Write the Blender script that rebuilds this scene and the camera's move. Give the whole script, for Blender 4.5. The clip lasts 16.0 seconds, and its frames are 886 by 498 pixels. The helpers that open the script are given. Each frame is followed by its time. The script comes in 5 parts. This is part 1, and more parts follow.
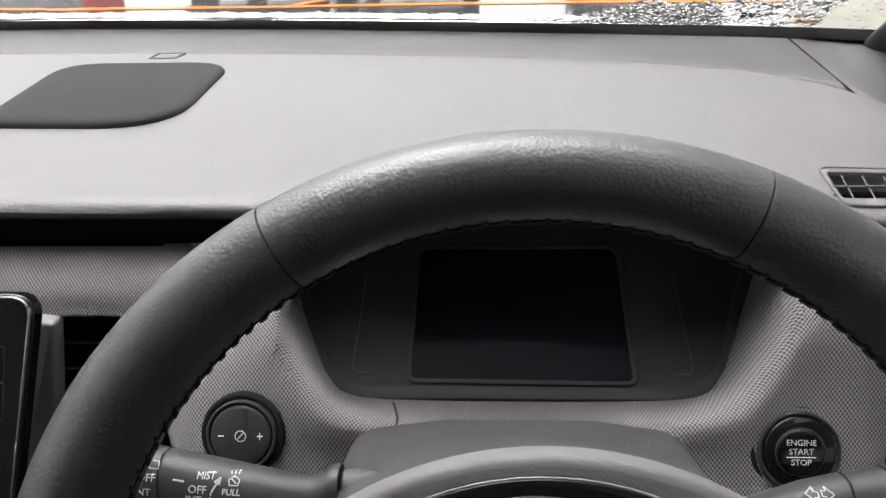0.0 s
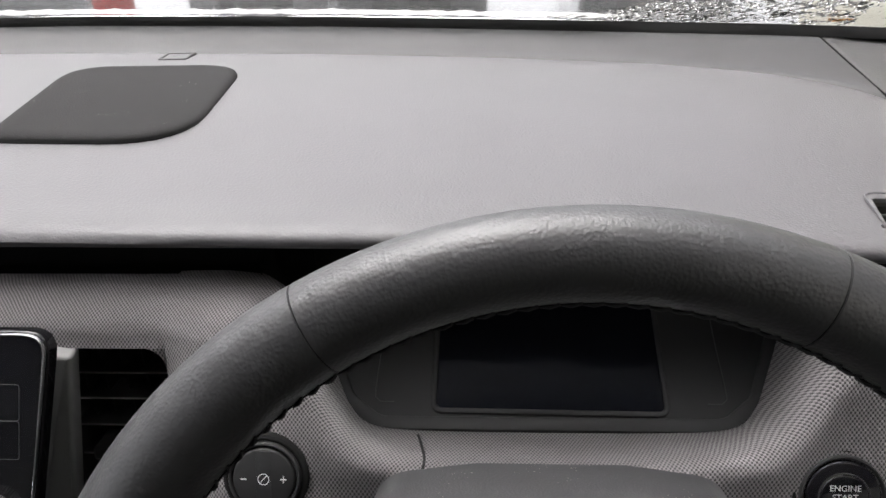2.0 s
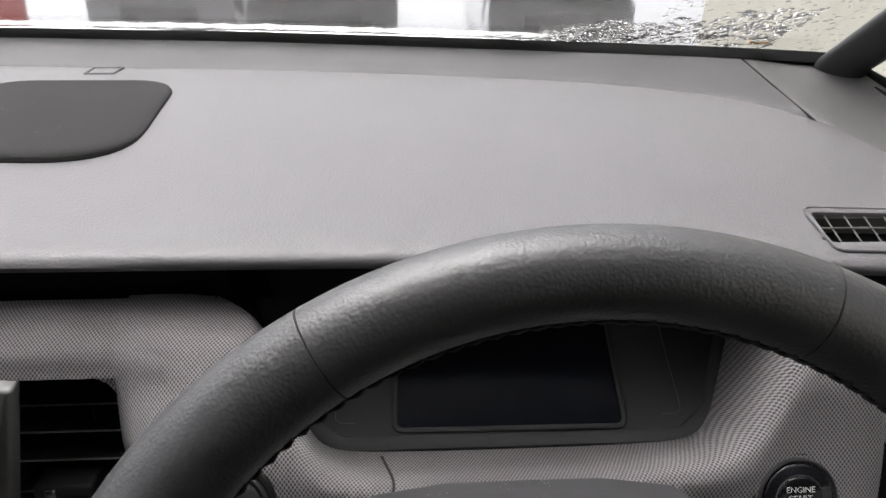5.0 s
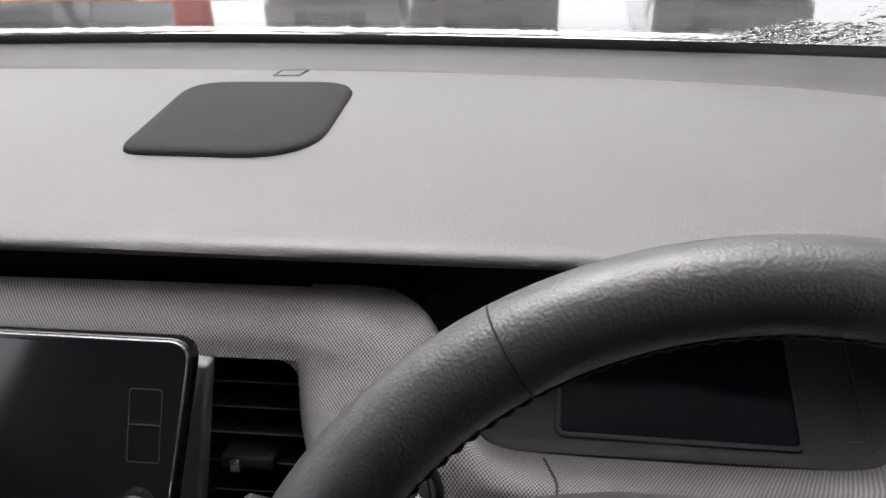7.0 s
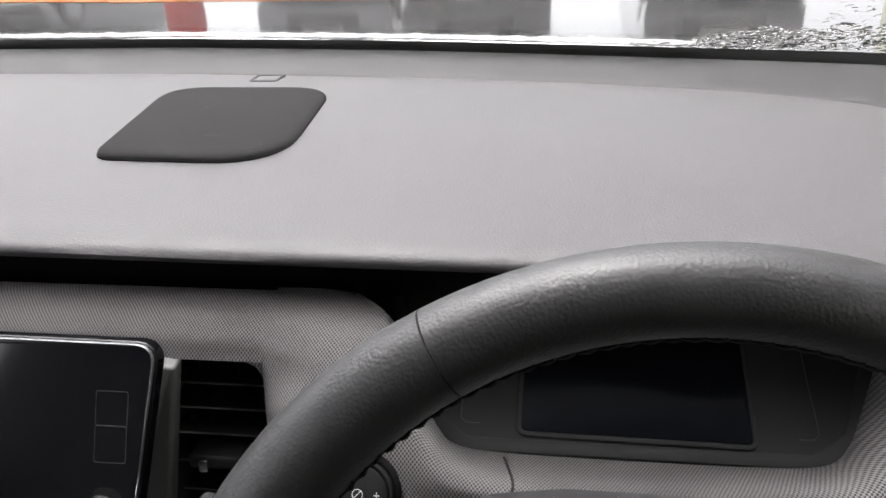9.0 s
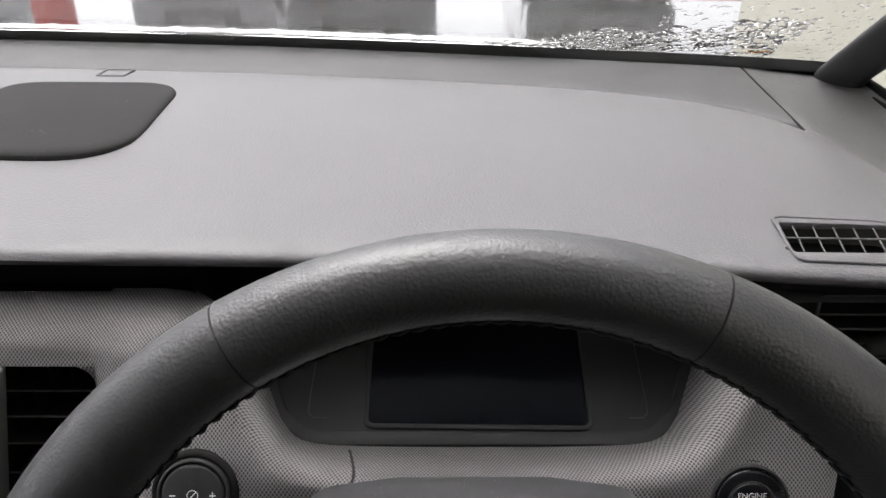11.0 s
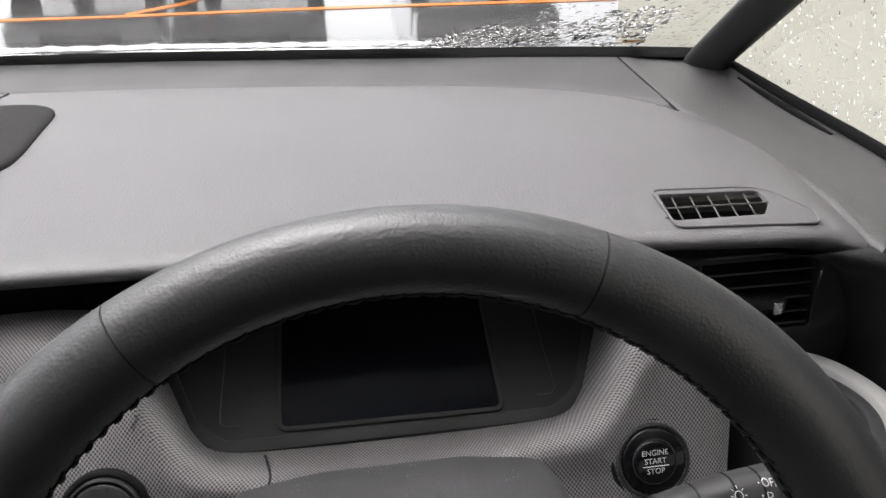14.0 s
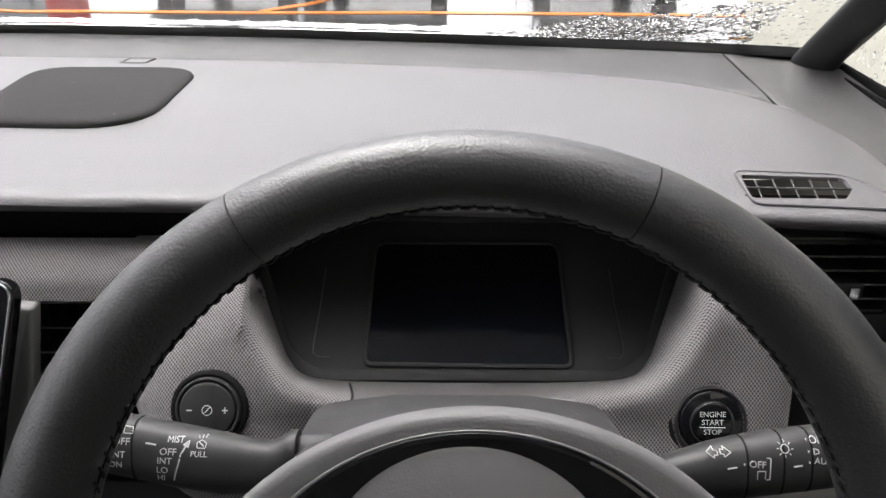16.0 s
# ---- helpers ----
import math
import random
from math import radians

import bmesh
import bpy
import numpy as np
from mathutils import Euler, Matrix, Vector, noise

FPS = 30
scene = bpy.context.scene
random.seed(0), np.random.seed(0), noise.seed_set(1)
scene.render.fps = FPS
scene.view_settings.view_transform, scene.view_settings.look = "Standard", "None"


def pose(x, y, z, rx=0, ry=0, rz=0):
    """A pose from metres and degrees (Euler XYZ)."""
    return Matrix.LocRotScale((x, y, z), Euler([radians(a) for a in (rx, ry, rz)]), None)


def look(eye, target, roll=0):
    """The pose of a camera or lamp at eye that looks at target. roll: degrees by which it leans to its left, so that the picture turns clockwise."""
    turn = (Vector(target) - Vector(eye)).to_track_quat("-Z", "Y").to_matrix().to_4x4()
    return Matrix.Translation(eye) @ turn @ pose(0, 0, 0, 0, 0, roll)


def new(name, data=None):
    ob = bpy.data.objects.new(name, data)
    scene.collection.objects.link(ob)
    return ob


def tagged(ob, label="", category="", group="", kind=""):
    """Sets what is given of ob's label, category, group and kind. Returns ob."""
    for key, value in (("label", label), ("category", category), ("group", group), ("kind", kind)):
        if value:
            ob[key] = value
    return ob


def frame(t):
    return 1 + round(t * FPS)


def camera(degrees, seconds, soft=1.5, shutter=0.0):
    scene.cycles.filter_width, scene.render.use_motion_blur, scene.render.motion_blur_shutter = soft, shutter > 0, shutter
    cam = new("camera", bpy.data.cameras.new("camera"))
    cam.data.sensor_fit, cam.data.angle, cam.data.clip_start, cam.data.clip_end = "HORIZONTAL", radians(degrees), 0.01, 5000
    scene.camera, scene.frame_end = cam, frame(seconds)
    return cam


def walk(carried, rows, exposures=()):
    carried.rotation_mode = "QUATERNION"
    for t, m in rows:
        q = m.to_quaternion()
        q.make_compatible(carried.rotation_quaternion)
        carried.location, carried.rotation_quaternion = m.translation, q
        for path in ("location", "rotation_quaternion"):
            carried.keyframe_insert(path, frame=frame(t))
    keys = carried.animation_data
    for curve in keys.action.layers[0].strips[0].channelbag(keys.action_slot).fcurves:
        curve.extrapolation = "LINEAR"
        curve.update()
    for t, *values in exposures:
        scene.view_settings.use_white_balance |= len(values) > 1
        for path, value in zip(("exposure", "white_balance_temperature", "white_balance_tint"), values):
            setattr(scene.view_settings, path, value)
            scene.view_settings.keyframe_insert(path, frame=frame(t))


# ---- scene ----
cam = camera(59.60, 16.0)
PATH = [
    (0, (0.0468, -0.1428, 1.3084), (-0.0493, 1.6435, 0.4140), -1.50),
    (0.5, (0.0504, -0.1267, 1.3286), (-0.0558, 1.6339, 0.3857), -1.51),
    (1, (0.0479, -0.1189, 1.3338), (-0.0683, 1.6243, 0.3603), -2.06),
    (1.5, (0.0334, -0.1181, 1.3350), (-0.0898, 1.6291, 0.3695), -2.14),
    (2, (0.0328, -0.1085, 1.3334), (-0.0799, 1.6426, 0.3737), -1.86),
    (2.5, (0.0434, -0.1015, 1.3322), (0.0145, 1.6532, 0.3729), -0.48),
    (3, (0.0515, -0.0922, 1.3296), (0.2167, 1.6567, 0.3734), 2.31),
    (3.2, (0.0598, -0.0926, 1.3242), (0.3169, 1.6463, 0.3703), 3.02),
    (5.3, (-0.0038, -0.1065, 1.3353), (0.0458, 1.6651, 0.4085), -0.79),
    (5.5, (-0.0040, -0.1051, 1.3335), (-0.0023, 1.6646, 0.4016), -1.80),
    (6, (-0.0151, -0.1067, 1.3363), (-0.0878, 1.6658, 0.4127), -1.22),
    (6.5, (-0.0147, -0.1044, 1.3370), (-0.1832, 1.6636, 0.4173), -1.42),
    (7, (-0.0146, -0.1100, 1.3357), (-0.2816, 1.6475, 0.4192), -2.44),
    (7.5, (-0.0175, -0.1105, 1.3359), (-0.3335, 1.6429, 0.4271), -2.89),
    (8, (-0.0143, -0.1178, 1.3380), (-0.3371, 1.6364, 0.4331), -2.87),
    (10.3, (0.0373, -0.1149, 1.3446), (-0.0654, 1.6522, 0.4135), -0.86),
    (10.5, (0.0383, -0.1157, 1.3427), (-0.0470, 1.6532, 0.4135), -0.59),
    (11, (0.0451, -0.1208, 1.3417), (0.0641, 1.6537, 0.4193), 0.45),
    (11.5, (0.0586, -0.1185, 1.3335), (0.2590, 1.6474, 0.4163), 1.80),
    (12, (0.0796, -0.1333, 1.3323), (0.4010, 1.6189, 0.4231), 1.77),
    (12.5, (0.0997, -0.1428, 1.3308), (0.5215, 1.5906, 0.4266), 1.72),
    (13, (0.1026, -0.1450, 1.3319), (0.5590, 1.5821, 0.4326), 0.92),
    (13.5, (0.0770, -0.1417, 1.3314), (0.5001, 1.5940, 0.4322), 0.41),
    (14, (0.0511, -0.1350, 1.3348), (0.3031, 1.6341, 0.4366), -0.91),
    (14.5, (0.0437, -0.1384, 1.3353), (0.1896, 1.6465, 0.4449), -0.96),
    (15, (0.0361, -0.1429, 1.3322), (0.1097, 1.6538, 0.4567), -0.19),
    (15.5, (0.0405, -0.1622, 1.3235), (0.0462, 1.6365, 0.4490), 0.30),
    (16, (0.0596, -0.1905, 1.3200), (0.0479, 1.6070, 0.4432), 0.05),
]
walk(cam, [(t, look(eye, target, roll)) for t, eye, target, roll in PATH], [(0.0, 1.65, 6500, 12), (1.5, 1.42, 6500, 12), (7.5, 1.38, 6500, 12), (11.0, 1.38, 6500, 12), (13.0, 1.50, 6500, 12), (14.0, 1.35, 6500, 12), (15.0, 1.22, 6500, 12), (16.0, 1.65, 6500, 12)])

# ---- world and light ----
world = bpy.data.worlds.new("overcast_sky")
scene.world = world
world.use_nodes = True
wn, wl = world.node_tree.nodes, world.node_tree.links
sky = wn.new("ShaderNodeTexSky")
sky.sky_type = "NISHITA"
sky.sun_disc = False
sky.sun_elevation, sky.sun_rotation = radians(67), radians(-36)
sky.dust_density, sky.air_density, sky.ozone_density = 4.0, 1.0, 1.0
grey = wn.new("ShaderNodeHueSaturation")
grey.inputs["Saturation"].default_value = 0.12
wl.new(sky.outputs[0], grey.inputs["Color"])
wl.new(grey.outputs[0], wn["Background"].inputs["Color"])
wn["Background"].inputs["Strength"].default_value = 0.15
sun_data = bpy.data.lights.new("sun", "SUN")
sun_data.energy, sun_data.angle, sun_data.color = 0.88, radians(60), (1.0, 0.98, 0.95)
sun = new("sun", sun_data)
sun.matrix_world = look((-2.30, 3.16, 22.7), (0, 0, 13.5))


# ---- helpers of this scene ----
V = Vector


def finish(ob, smooth=40):
    me = ob.data
    me.polygons.foreach_set("use_smooth", [True] * len(me.polygons))
    me.set_sharp_from_angle(angle=radians(smooth))
    return ob


def part(name, bm, material, parent=None, label="", smooth=40):
    """Links a bmesh, in world coordinates, as one mesh object under a thing or a part."""
    me = bpy.data.meshes.new(name)
    bm.to_mesh(me)
    bm.free()
    me.materials.append(material)
    ob = new(name, me)
    if parent is not None:
        ob.parent = parent
        if parent.type == "EMPTY":
            ob.matrix_parent_inverse = Matrix.Translation(-parent.location)
    if label:
        ob["label"] = label
    return finish(ob, smooth)


def thing(name, at, label, category, group="", kind=""):
    ob = new(name)
    ob.empty_display_size = 0.02
    ob.location = at
    return tagged(ob, label, category, group, kind)


def arcs(points):
    out = [0.0]
    for a, b in zip(points, points[1:]):
        out.append(out[-1] + (b - a).length)
    return out


def sheet(rows, closed=False, bm=None, caps=False, local=False):
    """A lofted grid of rows of points, with its lengths in metres as UV. closed: each row is a ring."""
    bm = bm or bmesh.new()
    uv = bm.loops.layers.uv.verify()
    verts = [[bm.verts.new(p) for p in row] for row in rows]
    n, m = len(rows), len(rows[0])
    across = [arcs([V(p) for p in row] + ([V(row[0])] if closed else [])) for row in rows]
    along = arcs([sum((V(p) for p in row), V()) / m for row in rows])
    lanes = [arcs([V(row[j]) for row in rows]) for j in range(m)] if local else None
    for i in range(n - 1):
        for j in range(m if closed else m - 1):
            k = (j + 1) % m
            corners = ((i, j, j), (i, k, j + 1), (i + 1, k, j + 1), (i + 1, j, j))
            f = bm.faces.new([verts[a][b] for a, b, _ in corners])
            for loop, (a, _, c) in zip(f.loops, corners):
                loop[uv].uv = (across[a][c], lanes[c][a] - lanes[c][n // 2] if local else along[a])
    if caps:
        bm.faces.new(verts[0][::-1])
        bm.faces.new(verts[-1])
    bmesh.ops.recalc_face_normals(bm, faces=bm.faces)
    return bm


def spline(points, n):
    """n points on a smooth curve through the given ones."""
    pts = [V(p) for p in points]
    ts = [0.0]
    for a, b in zip(pts, pts[1:]):
        ts.append(ts[-1] + max((b - a).length, 1e-6))
    out = []
    for q in range(n):
        t = ts[-1] * q / (n - 1)
        i = min(max(k for k in range(len(ts)) if ts[k] <= t + 1e-9), len(pts) - 2)
        h = ts[i + 1] - ts[i]
        u = (t - ts[i]) / h

        def slope(k):
            a, b = max(k - 1, 0), min(k + 1, len(pts) - 1)
            return (pts[b] - pts[a]) / (ts[b] - ts[a])

        out.append((2 * u**3 - 3 * u**2 + 1) * pts[i] + (u**3 - 2 * u**2 + u) * h * slope(i)
                   + (3 * u**2 - 2 * u**3) * pts[i + 1] + (u**3 - u**2) * h * slope(i + 1))
    return out


def lerp_table(table, x):
    for (a, va), (b, vb) in zip(table, table[1:]):
        if x <= b:
            return va + (vb - va) * max(0.0, (x - a) / (b - a))
    return table[-1][1]


def smoothstep(a, b, x):
    u = min(1.0, max(0.0, (x - a) / (b - a)))
    return u * u * (3 - 2 * u)


def rounded(corners, seg=6):
    """A closed 2D outline from (x, y, radius) corners."""
    out, n = [], len(corners)
    for i, (x, y, r) in enumerate(corners):
        p = V((x, y))
        a = (V(corners[i - 1][:2]) - p).normalized()
        b = (V(corners[(i + 1) % n][:2]) - p).normalized()
        half = a.angle(b) / 2
        d = r / math.tan(half)
        start, end = p + a * d, p + b * d
        for k in range(seg + 1):
            u = k / seg
            out.append((1 - u) ** 2 * start + 2 * u * (1 - u) * p + u * u * end)
    return out


def inset(outline, d):
    """The outline moved inwards by d (counter-clockwise outlines)."""
    out, n = [], len(outline)
    for i in range(n):
        e = (outline[(i + 1) % n] - outline[i - 1]).normalized()
        out.append(outline[i] + V((-e.y, e.x)) * d)
    return out


def slab(outline, m, depth, bevel=0.001, bm=None, steps=3):
    """A plate in the plane of m: outline at z = -depth up to 0, with a rounded front edge."""
    rows = [[m @ V((p.x, p.y, -depth)) for p in outline]]
    for k in range(steps + 1):
        a = k / steps * math.pi / 2
        ring = inset(outline, bevel * (1 - math.cos(a)))
        rows.append([m @ V((p.x, p.y, -bevel + bevel * math.sin(a))) for p in ring])
    return sheet(rows, closed=True, bm=bm, caps=True)


def ring_plate(outer, inner, m, depth, bevel=0.001):
    """A frame between two outlines with the same number of points."""
    rows = [[m @ V((p.x, p.y, -depth)) for p in outer],
            [m @ V((p.x, p.y, -bevel)) for p in outer],
            [m @ V((p.x, p.y, -0.3 * bevel)) for p in inset(outer, 0.3 * bevel)],
            [m @ V((p.x, p.y, 0)) for p in inset(outer, bevel)],
            [m @ V((p.x, p.y, 0)) for p in inset(inner, -bevel)],
            [m @ V((p.x, p.y, -0.3 * bevel)) for p in inset(inner, -0.3 * bevel)],
            [m @ V((p.x, p.y, -bevel)) for p in inner],
            [m @ V((p.x, p.y, -depth)) for p in inner]]
    return sheet(rows, closed=True)


def tube(points, radius, seg=10, bm=None, flat=1.0):
    """A round bar along points; radius a number or a function of 0 to 1."""
    pts = [V(p) for p in points]
    rows, side = [], None
    for i, p in enumerate(pts):
        t = (pts[min(i + 1, len(pts) - 1)] - pts[max(i - 1, 0)]).normalized()
        if side is None:
            side = t.cross(V((0, 0, 1)) if abs(t.z) < 0.9 else V((1, 0, 0))).normalized()
        side = (side - t * side.dot(t)).normalized()
        up = side.cross(t)
        r = radius(i / (len(pts) - 1)) if callable(radius) else radius
        rows.append([p + side * (r * math.cos(a)) + up * (r * flat * math.sin(a)) for a in (2 * math.pi * k / seg for k in range(seg))])
    return sheet(rows, closed=True, bm=bm, caps=True)


def box(lo, hi, bm=None, bevel=0.0):
    bm = bm or bmesh.new()
    made = bmesh.ops.create_cube(bm, size=1.0)["verts"]
    for v in made:
        v.co = V([lo[k] + (hi[k] - lo[k]) * (v.co[k] + 0.5) for k in range(3)])
    if bevel:
        edges = list({e for v in made for e in v.link_edges})
        bmesh.ops.bevel(bm, geom=edges, offset=bevel, segments=3, affect="EDGES", profile=0.5)
    return bm


def disc(m, radius, depth, bevel, bm=None, seg=48):
    return slab([V((radius * math.cos(2 * math.pi * k / seg), radius * math.sin(2 * math.pi * k / seg))) for k in range(seg)], m, depth, bevel, bm)


def lettering(text, m, size, material, parent, label=""):
    """Raised writing of the built-in font, centred on m."""
    curve = bpy.data.curves.new("lettering", "FONT")
    curve.body, curve.size, curve.align_x, curve.align_y = text, size, "CENTER", "CENTER"
    curve.extrude = 0.00012
    curve.resolution_u = 3
    temp = bpy.data.objects.new("lettering", curve)
    me = bpy.data.meshes.new_from_object(temp)
    bpy.data.objects.remove(temp)
    me.transform(m)
    me.materials.clear()
    me.materials.append(material)
    ob = new("lettering", me)
    ob.parent = parent
    if parent.type == "EMPTY":
        ob.matrix_parent_inverse = Matrix.Translation(-parent.location)
    ob["label"] = label or "white printed lettering"
    return ob


def frame_of(origin, x_axis, up):
    """A plane: x to the right, y along up, z out of it."""
    x = V(x_axis).normalized()
    y = (V(up) - x * V(up).dot(x)).normalized()
    z = x.cross(y)
    m = Matrix((x, y, z)).transposed().to_4x4()
    m.translation = V(origin)
    return m


# ---- materials ----
def material(name, colour, rough, metal=0.0, grain=0.0, grain_size=0.0015, mottle=0.12, mottle_size=0.05, dust=0.0, spec=0.5, coat=0.0, stretch=None, wrinkle=0.0, wrinkle_size=0.01, sheen=0.0):
    """A surface with grain relief, slow mottling of colour and gloss, and specks of dust. Sizes in metres."""
    mt = bpy.data.materials.new(name)
    mt.use_nodes = True
    nd, ln = mt.node_tree.nodes, mt.node_tree.links
    b = nd["Principled BSDF"]
    b.inputs["Metallic"].default_value = metal
    b.inputs["Specular IOR Level"].default_value = spec
    b.inputs["Coat Weight"].default_value = coat
    b.inputs["Coat Roughness"].default_value = 0.05
    b.inputs["Sheen Weight"].default_value = sheen
    tc = nd.new("ShaderNodeTexCoord")
    vec = tc.outputs["Object"]
    slow = nd.new("ShaderNodeTexNoise")
    slow.inputs["Scale"].default_value = 1.0 / mottle_size
    slow.inputs["Detail"].default_value = 5
    ln.new(vec, slow.inputs["Vector"])
    tone = nd.new("ShaderNodeMapRange")
    tone.inputs["To Min"].default_value, tone.inputs["To Max"].default_value = 1 - mottle, 1 + mottle
    ln.new(slow.outputs["Fac"], tone.inputs["Value"])
    mul = nd.new("ShaderNodeMix")
    mul.data_type, mul.blend_type = "RGBA", "MULTIPLY"
    mul.inputs["Factor"].default_value = 1.0
    mul.inputs["A"].default_value = (*colour, 1)
    ln.new(tone.outputs[0], mul.inputs["B"])
    col = mul.outputs["Result"]
    if dust:
        fleck = nd.new("ShaderNodeTexVoronoi")
        fleck.inputs["Scale"].default_value = 420
        ln.new(vec, fleck.inputs["Vector"])
        near = nd.new("ShaderNodeMath")
        near.operation = "LESS_THAN"
        ln.new(fleck.outputs["Distance"], near.inputs[0])
        patch = nd.new("ShaderNodeTexNoise")
        patch.inputs["Scale"].default_value = 35
        patch.inputs["Detail"].default_value = 4
        ln.new(vec, patch.inputs["Vector"])
        size = nd.new("ShaderNodeMapRange")
        size.inputs["From Min"].default_value, size.inputs["From Max"].default_value = 0.52, 0.75
        size.inputs["To Max"].default_value = 0.32 * dust
        ln.new(patch.outputs["Fac"], size.inputs["Value"])
        ln.new(size.outputs[0], near.inputs[1])
        mix = nd.new("ShaderNodeMix")
        mix.data_type = "RGBA"
        mix.inputs["B"].default_value = (0.42, 0.40, 0.37, 1)
        ln.new(near.outputs[0], mix.inputs["Factor"])
        ln.new(col, mix.inputs["A"])
        col = mix.outputs["Result"]
    ln.new(col, b.inputs["Base Color"])
    gloss = nd.new("ShaderNodeMapRange")
    gloss.inputs["To Min"].default_value, gloss.inputs["To Max"].default_value = rough - 0.07, rough + 0.07
    ln.new(slow.outputs["Fac"], gloss.inputs["Value"])
    ln.new(gloss.outputs[0], b.inputs["Roughness"])
    normal = None
    if wrinkle:
        warp = nd.new("ShaderNodeTexNoise")
        warp.inputs["Scale"].default_value = 1 / wrinkle_size
        warp.inputs["Detail"].default_value = 3
        if stretch:
            mp = nd.new("ShaderNodeMapping")
            mp.inputs["Scale"].default_value = stretch
            ln.new(tc.outputs["UV"], mp.inputs["Vector"])
            ln.new(mp.outputs[0], warp.inputs["Vector"])
        else:
            ln.new(vec, warp.inputs["Vector"])
        bp = nd.new("ShaderNodeBump")
        bp.inputs["Strength"].default_value = wrinkle
        bp.inputs["Distance"].default_value = 0.0015
        ln.new(warp.outputs["Fac"], bp.inputs["Height"])
        normal = bp.outputs[0]
    if grain:
        fine = nd.new("ShaderNodeTexVoronoi")
        fine.feature = "SMOOTH_F1"
        fine.inputs["Scale"].default_value = 1 / grain_size
        ln.new(vec, fine.inputs["Vector"])
        bp = nd.new("ShaderNodeBump")
        bp.inputs["Strength"].default_value = grain
        bp.inputs["Distance"].default_value = grain_size * 0.3
        ln.new(fine.outputs["Distance"], bp.inputs["Height"])
        if normal:
            ln.new(normal, bp.inputs["Normal"])
        normal = bp.outputs[0]
    if normal:
        ln.new(normal, b.inputs["Normal"])
    return mt


def woven(name, dark, light, pitch):
    """Coarse woven cloth: rows of thread knots, every other row set half a knot aside."""
    mt = bpy.data.materials.new(name)
    mt.use_nodes = True
    nd, ln = mt.node_tree.nodes, mt.node_tree.links
    b = nd["Principled BSDF"]
    b.inputs["Roughness"].default_value = 0.75
    b.inputs["Specular IOR Level"].default_value = 0.3
    b.inputs["Sheen Weight"].default_value = 0.15
    uv = nd.new("ShaderNodeTexCoord")
    sep = nd.new("ShaderNodeSeparateXYZ")
    ln.new(uv.outputs["Object"], sep.inputs[0])

    def math_node(op, a, c=None):
        m = nd.new("ShaderNodeMath")
        m.operation = op
        for k, v in enumerate((a, c)):
            if v is None:
                continue
            if isinstance(v, (int, float)):
                m.inputs[k].default_value = v
            else:
                ln.new(v, m.inputs[k])
        return m.outputs[0]

    wobble = nd.new("ShaderNodeTexNoise")
    wobble.inputs["Scale"].default_value = 60
    ln.new(uv.outputs["Object"], wobble.inputs["Vector"])
    stray = math_node("MULTIPLY", math_node("SUBTRACT", wobble.outputs["Fac"], 0.5), 0.0012)
    climb = math_node("ADD", math_node("ADD", sep.outputs[2], math_node("MULTIPLY", sep.outputs[1], 1.3)), stray)
    p = math_node("COSINE", math_node("MULTIPLY", math_node("ADD", sep.outputs[0], stray), 2 * math.pi / pitch))
    q = math_node("COSINE", math_node("MULTIPLY", climb, 2 * math.pi / (1.95 * pitch)))
    knot = nd.new("ShaderNodeMapRange")
    knot.interpolation_type = "SMOOTHSTEP"
    knot.inputs["From Min"].default_value, knot.inputs["From Max"].default_value = -0.60, 0.42
    ln.new(math_node("MULTIPLY", p, q), knot.inputs["Value"])
    h = knot.outputs[0]
    noise_node = nd.new("ShaderNodeTexNoise")
    noise_node.inputs["Scale"].default_value = 900
    ln.new(uv.outputs["Object"], noise_node.inputs["Vector"])
    slow = nd.new("ShaderNodeTexNoise")
    slow.inputs["Scale"].default_value = 30
    ln.new(uv.outputs["Object"], slow.inputs["Vector"])
    fac = math_node("MULTIPLY", h, math_node("ADD", math_node("MULTIPLY", noise_node.outputs["Fac"], 0.4), math_node("ADD", math_node("MULTIPLY", slow.outputs["Fac"], 0.3), 0.6)))
    mix = nd.new("ShaderNodeMix")
    mix.data_type = "RGBA"
    mix.inputs["A"].default_value, mix.inputs["B"].default_value = (*dark, 1), (*light, 1)
    ln.new(fac, mix.inputs["Factor"])
    ln.new(mix.outputs["Result"], b.inputs["Base Color"])
    bp = nd.new("ShaderNodeBump")
    bp.inputs["Strength"].default_value = 0.6
    bp.inputs["Distance"].default_value = 0.0006
    ln.new(fac, bp.inputs["Height"])
    ln.new(bp.outputs[0], b.inputs["Normal"])
    return mt


def clear(name, ior, rough=0.0, tint=(1, 1, 1)):
    mt = bpy.data.materials.new(name)
    mt.use_nodes = True
    b = mt.node_tree.nodes["Principled BSDF"]
    b.inputs["Transmission Weight"].default_value = 1.0
    b.inputs["IOR"].default_value = ior
    b.inputs["Roughness"].default_value = rough
    b.inputs["Base Color"].default_value = (*tint, 1)
    return mt


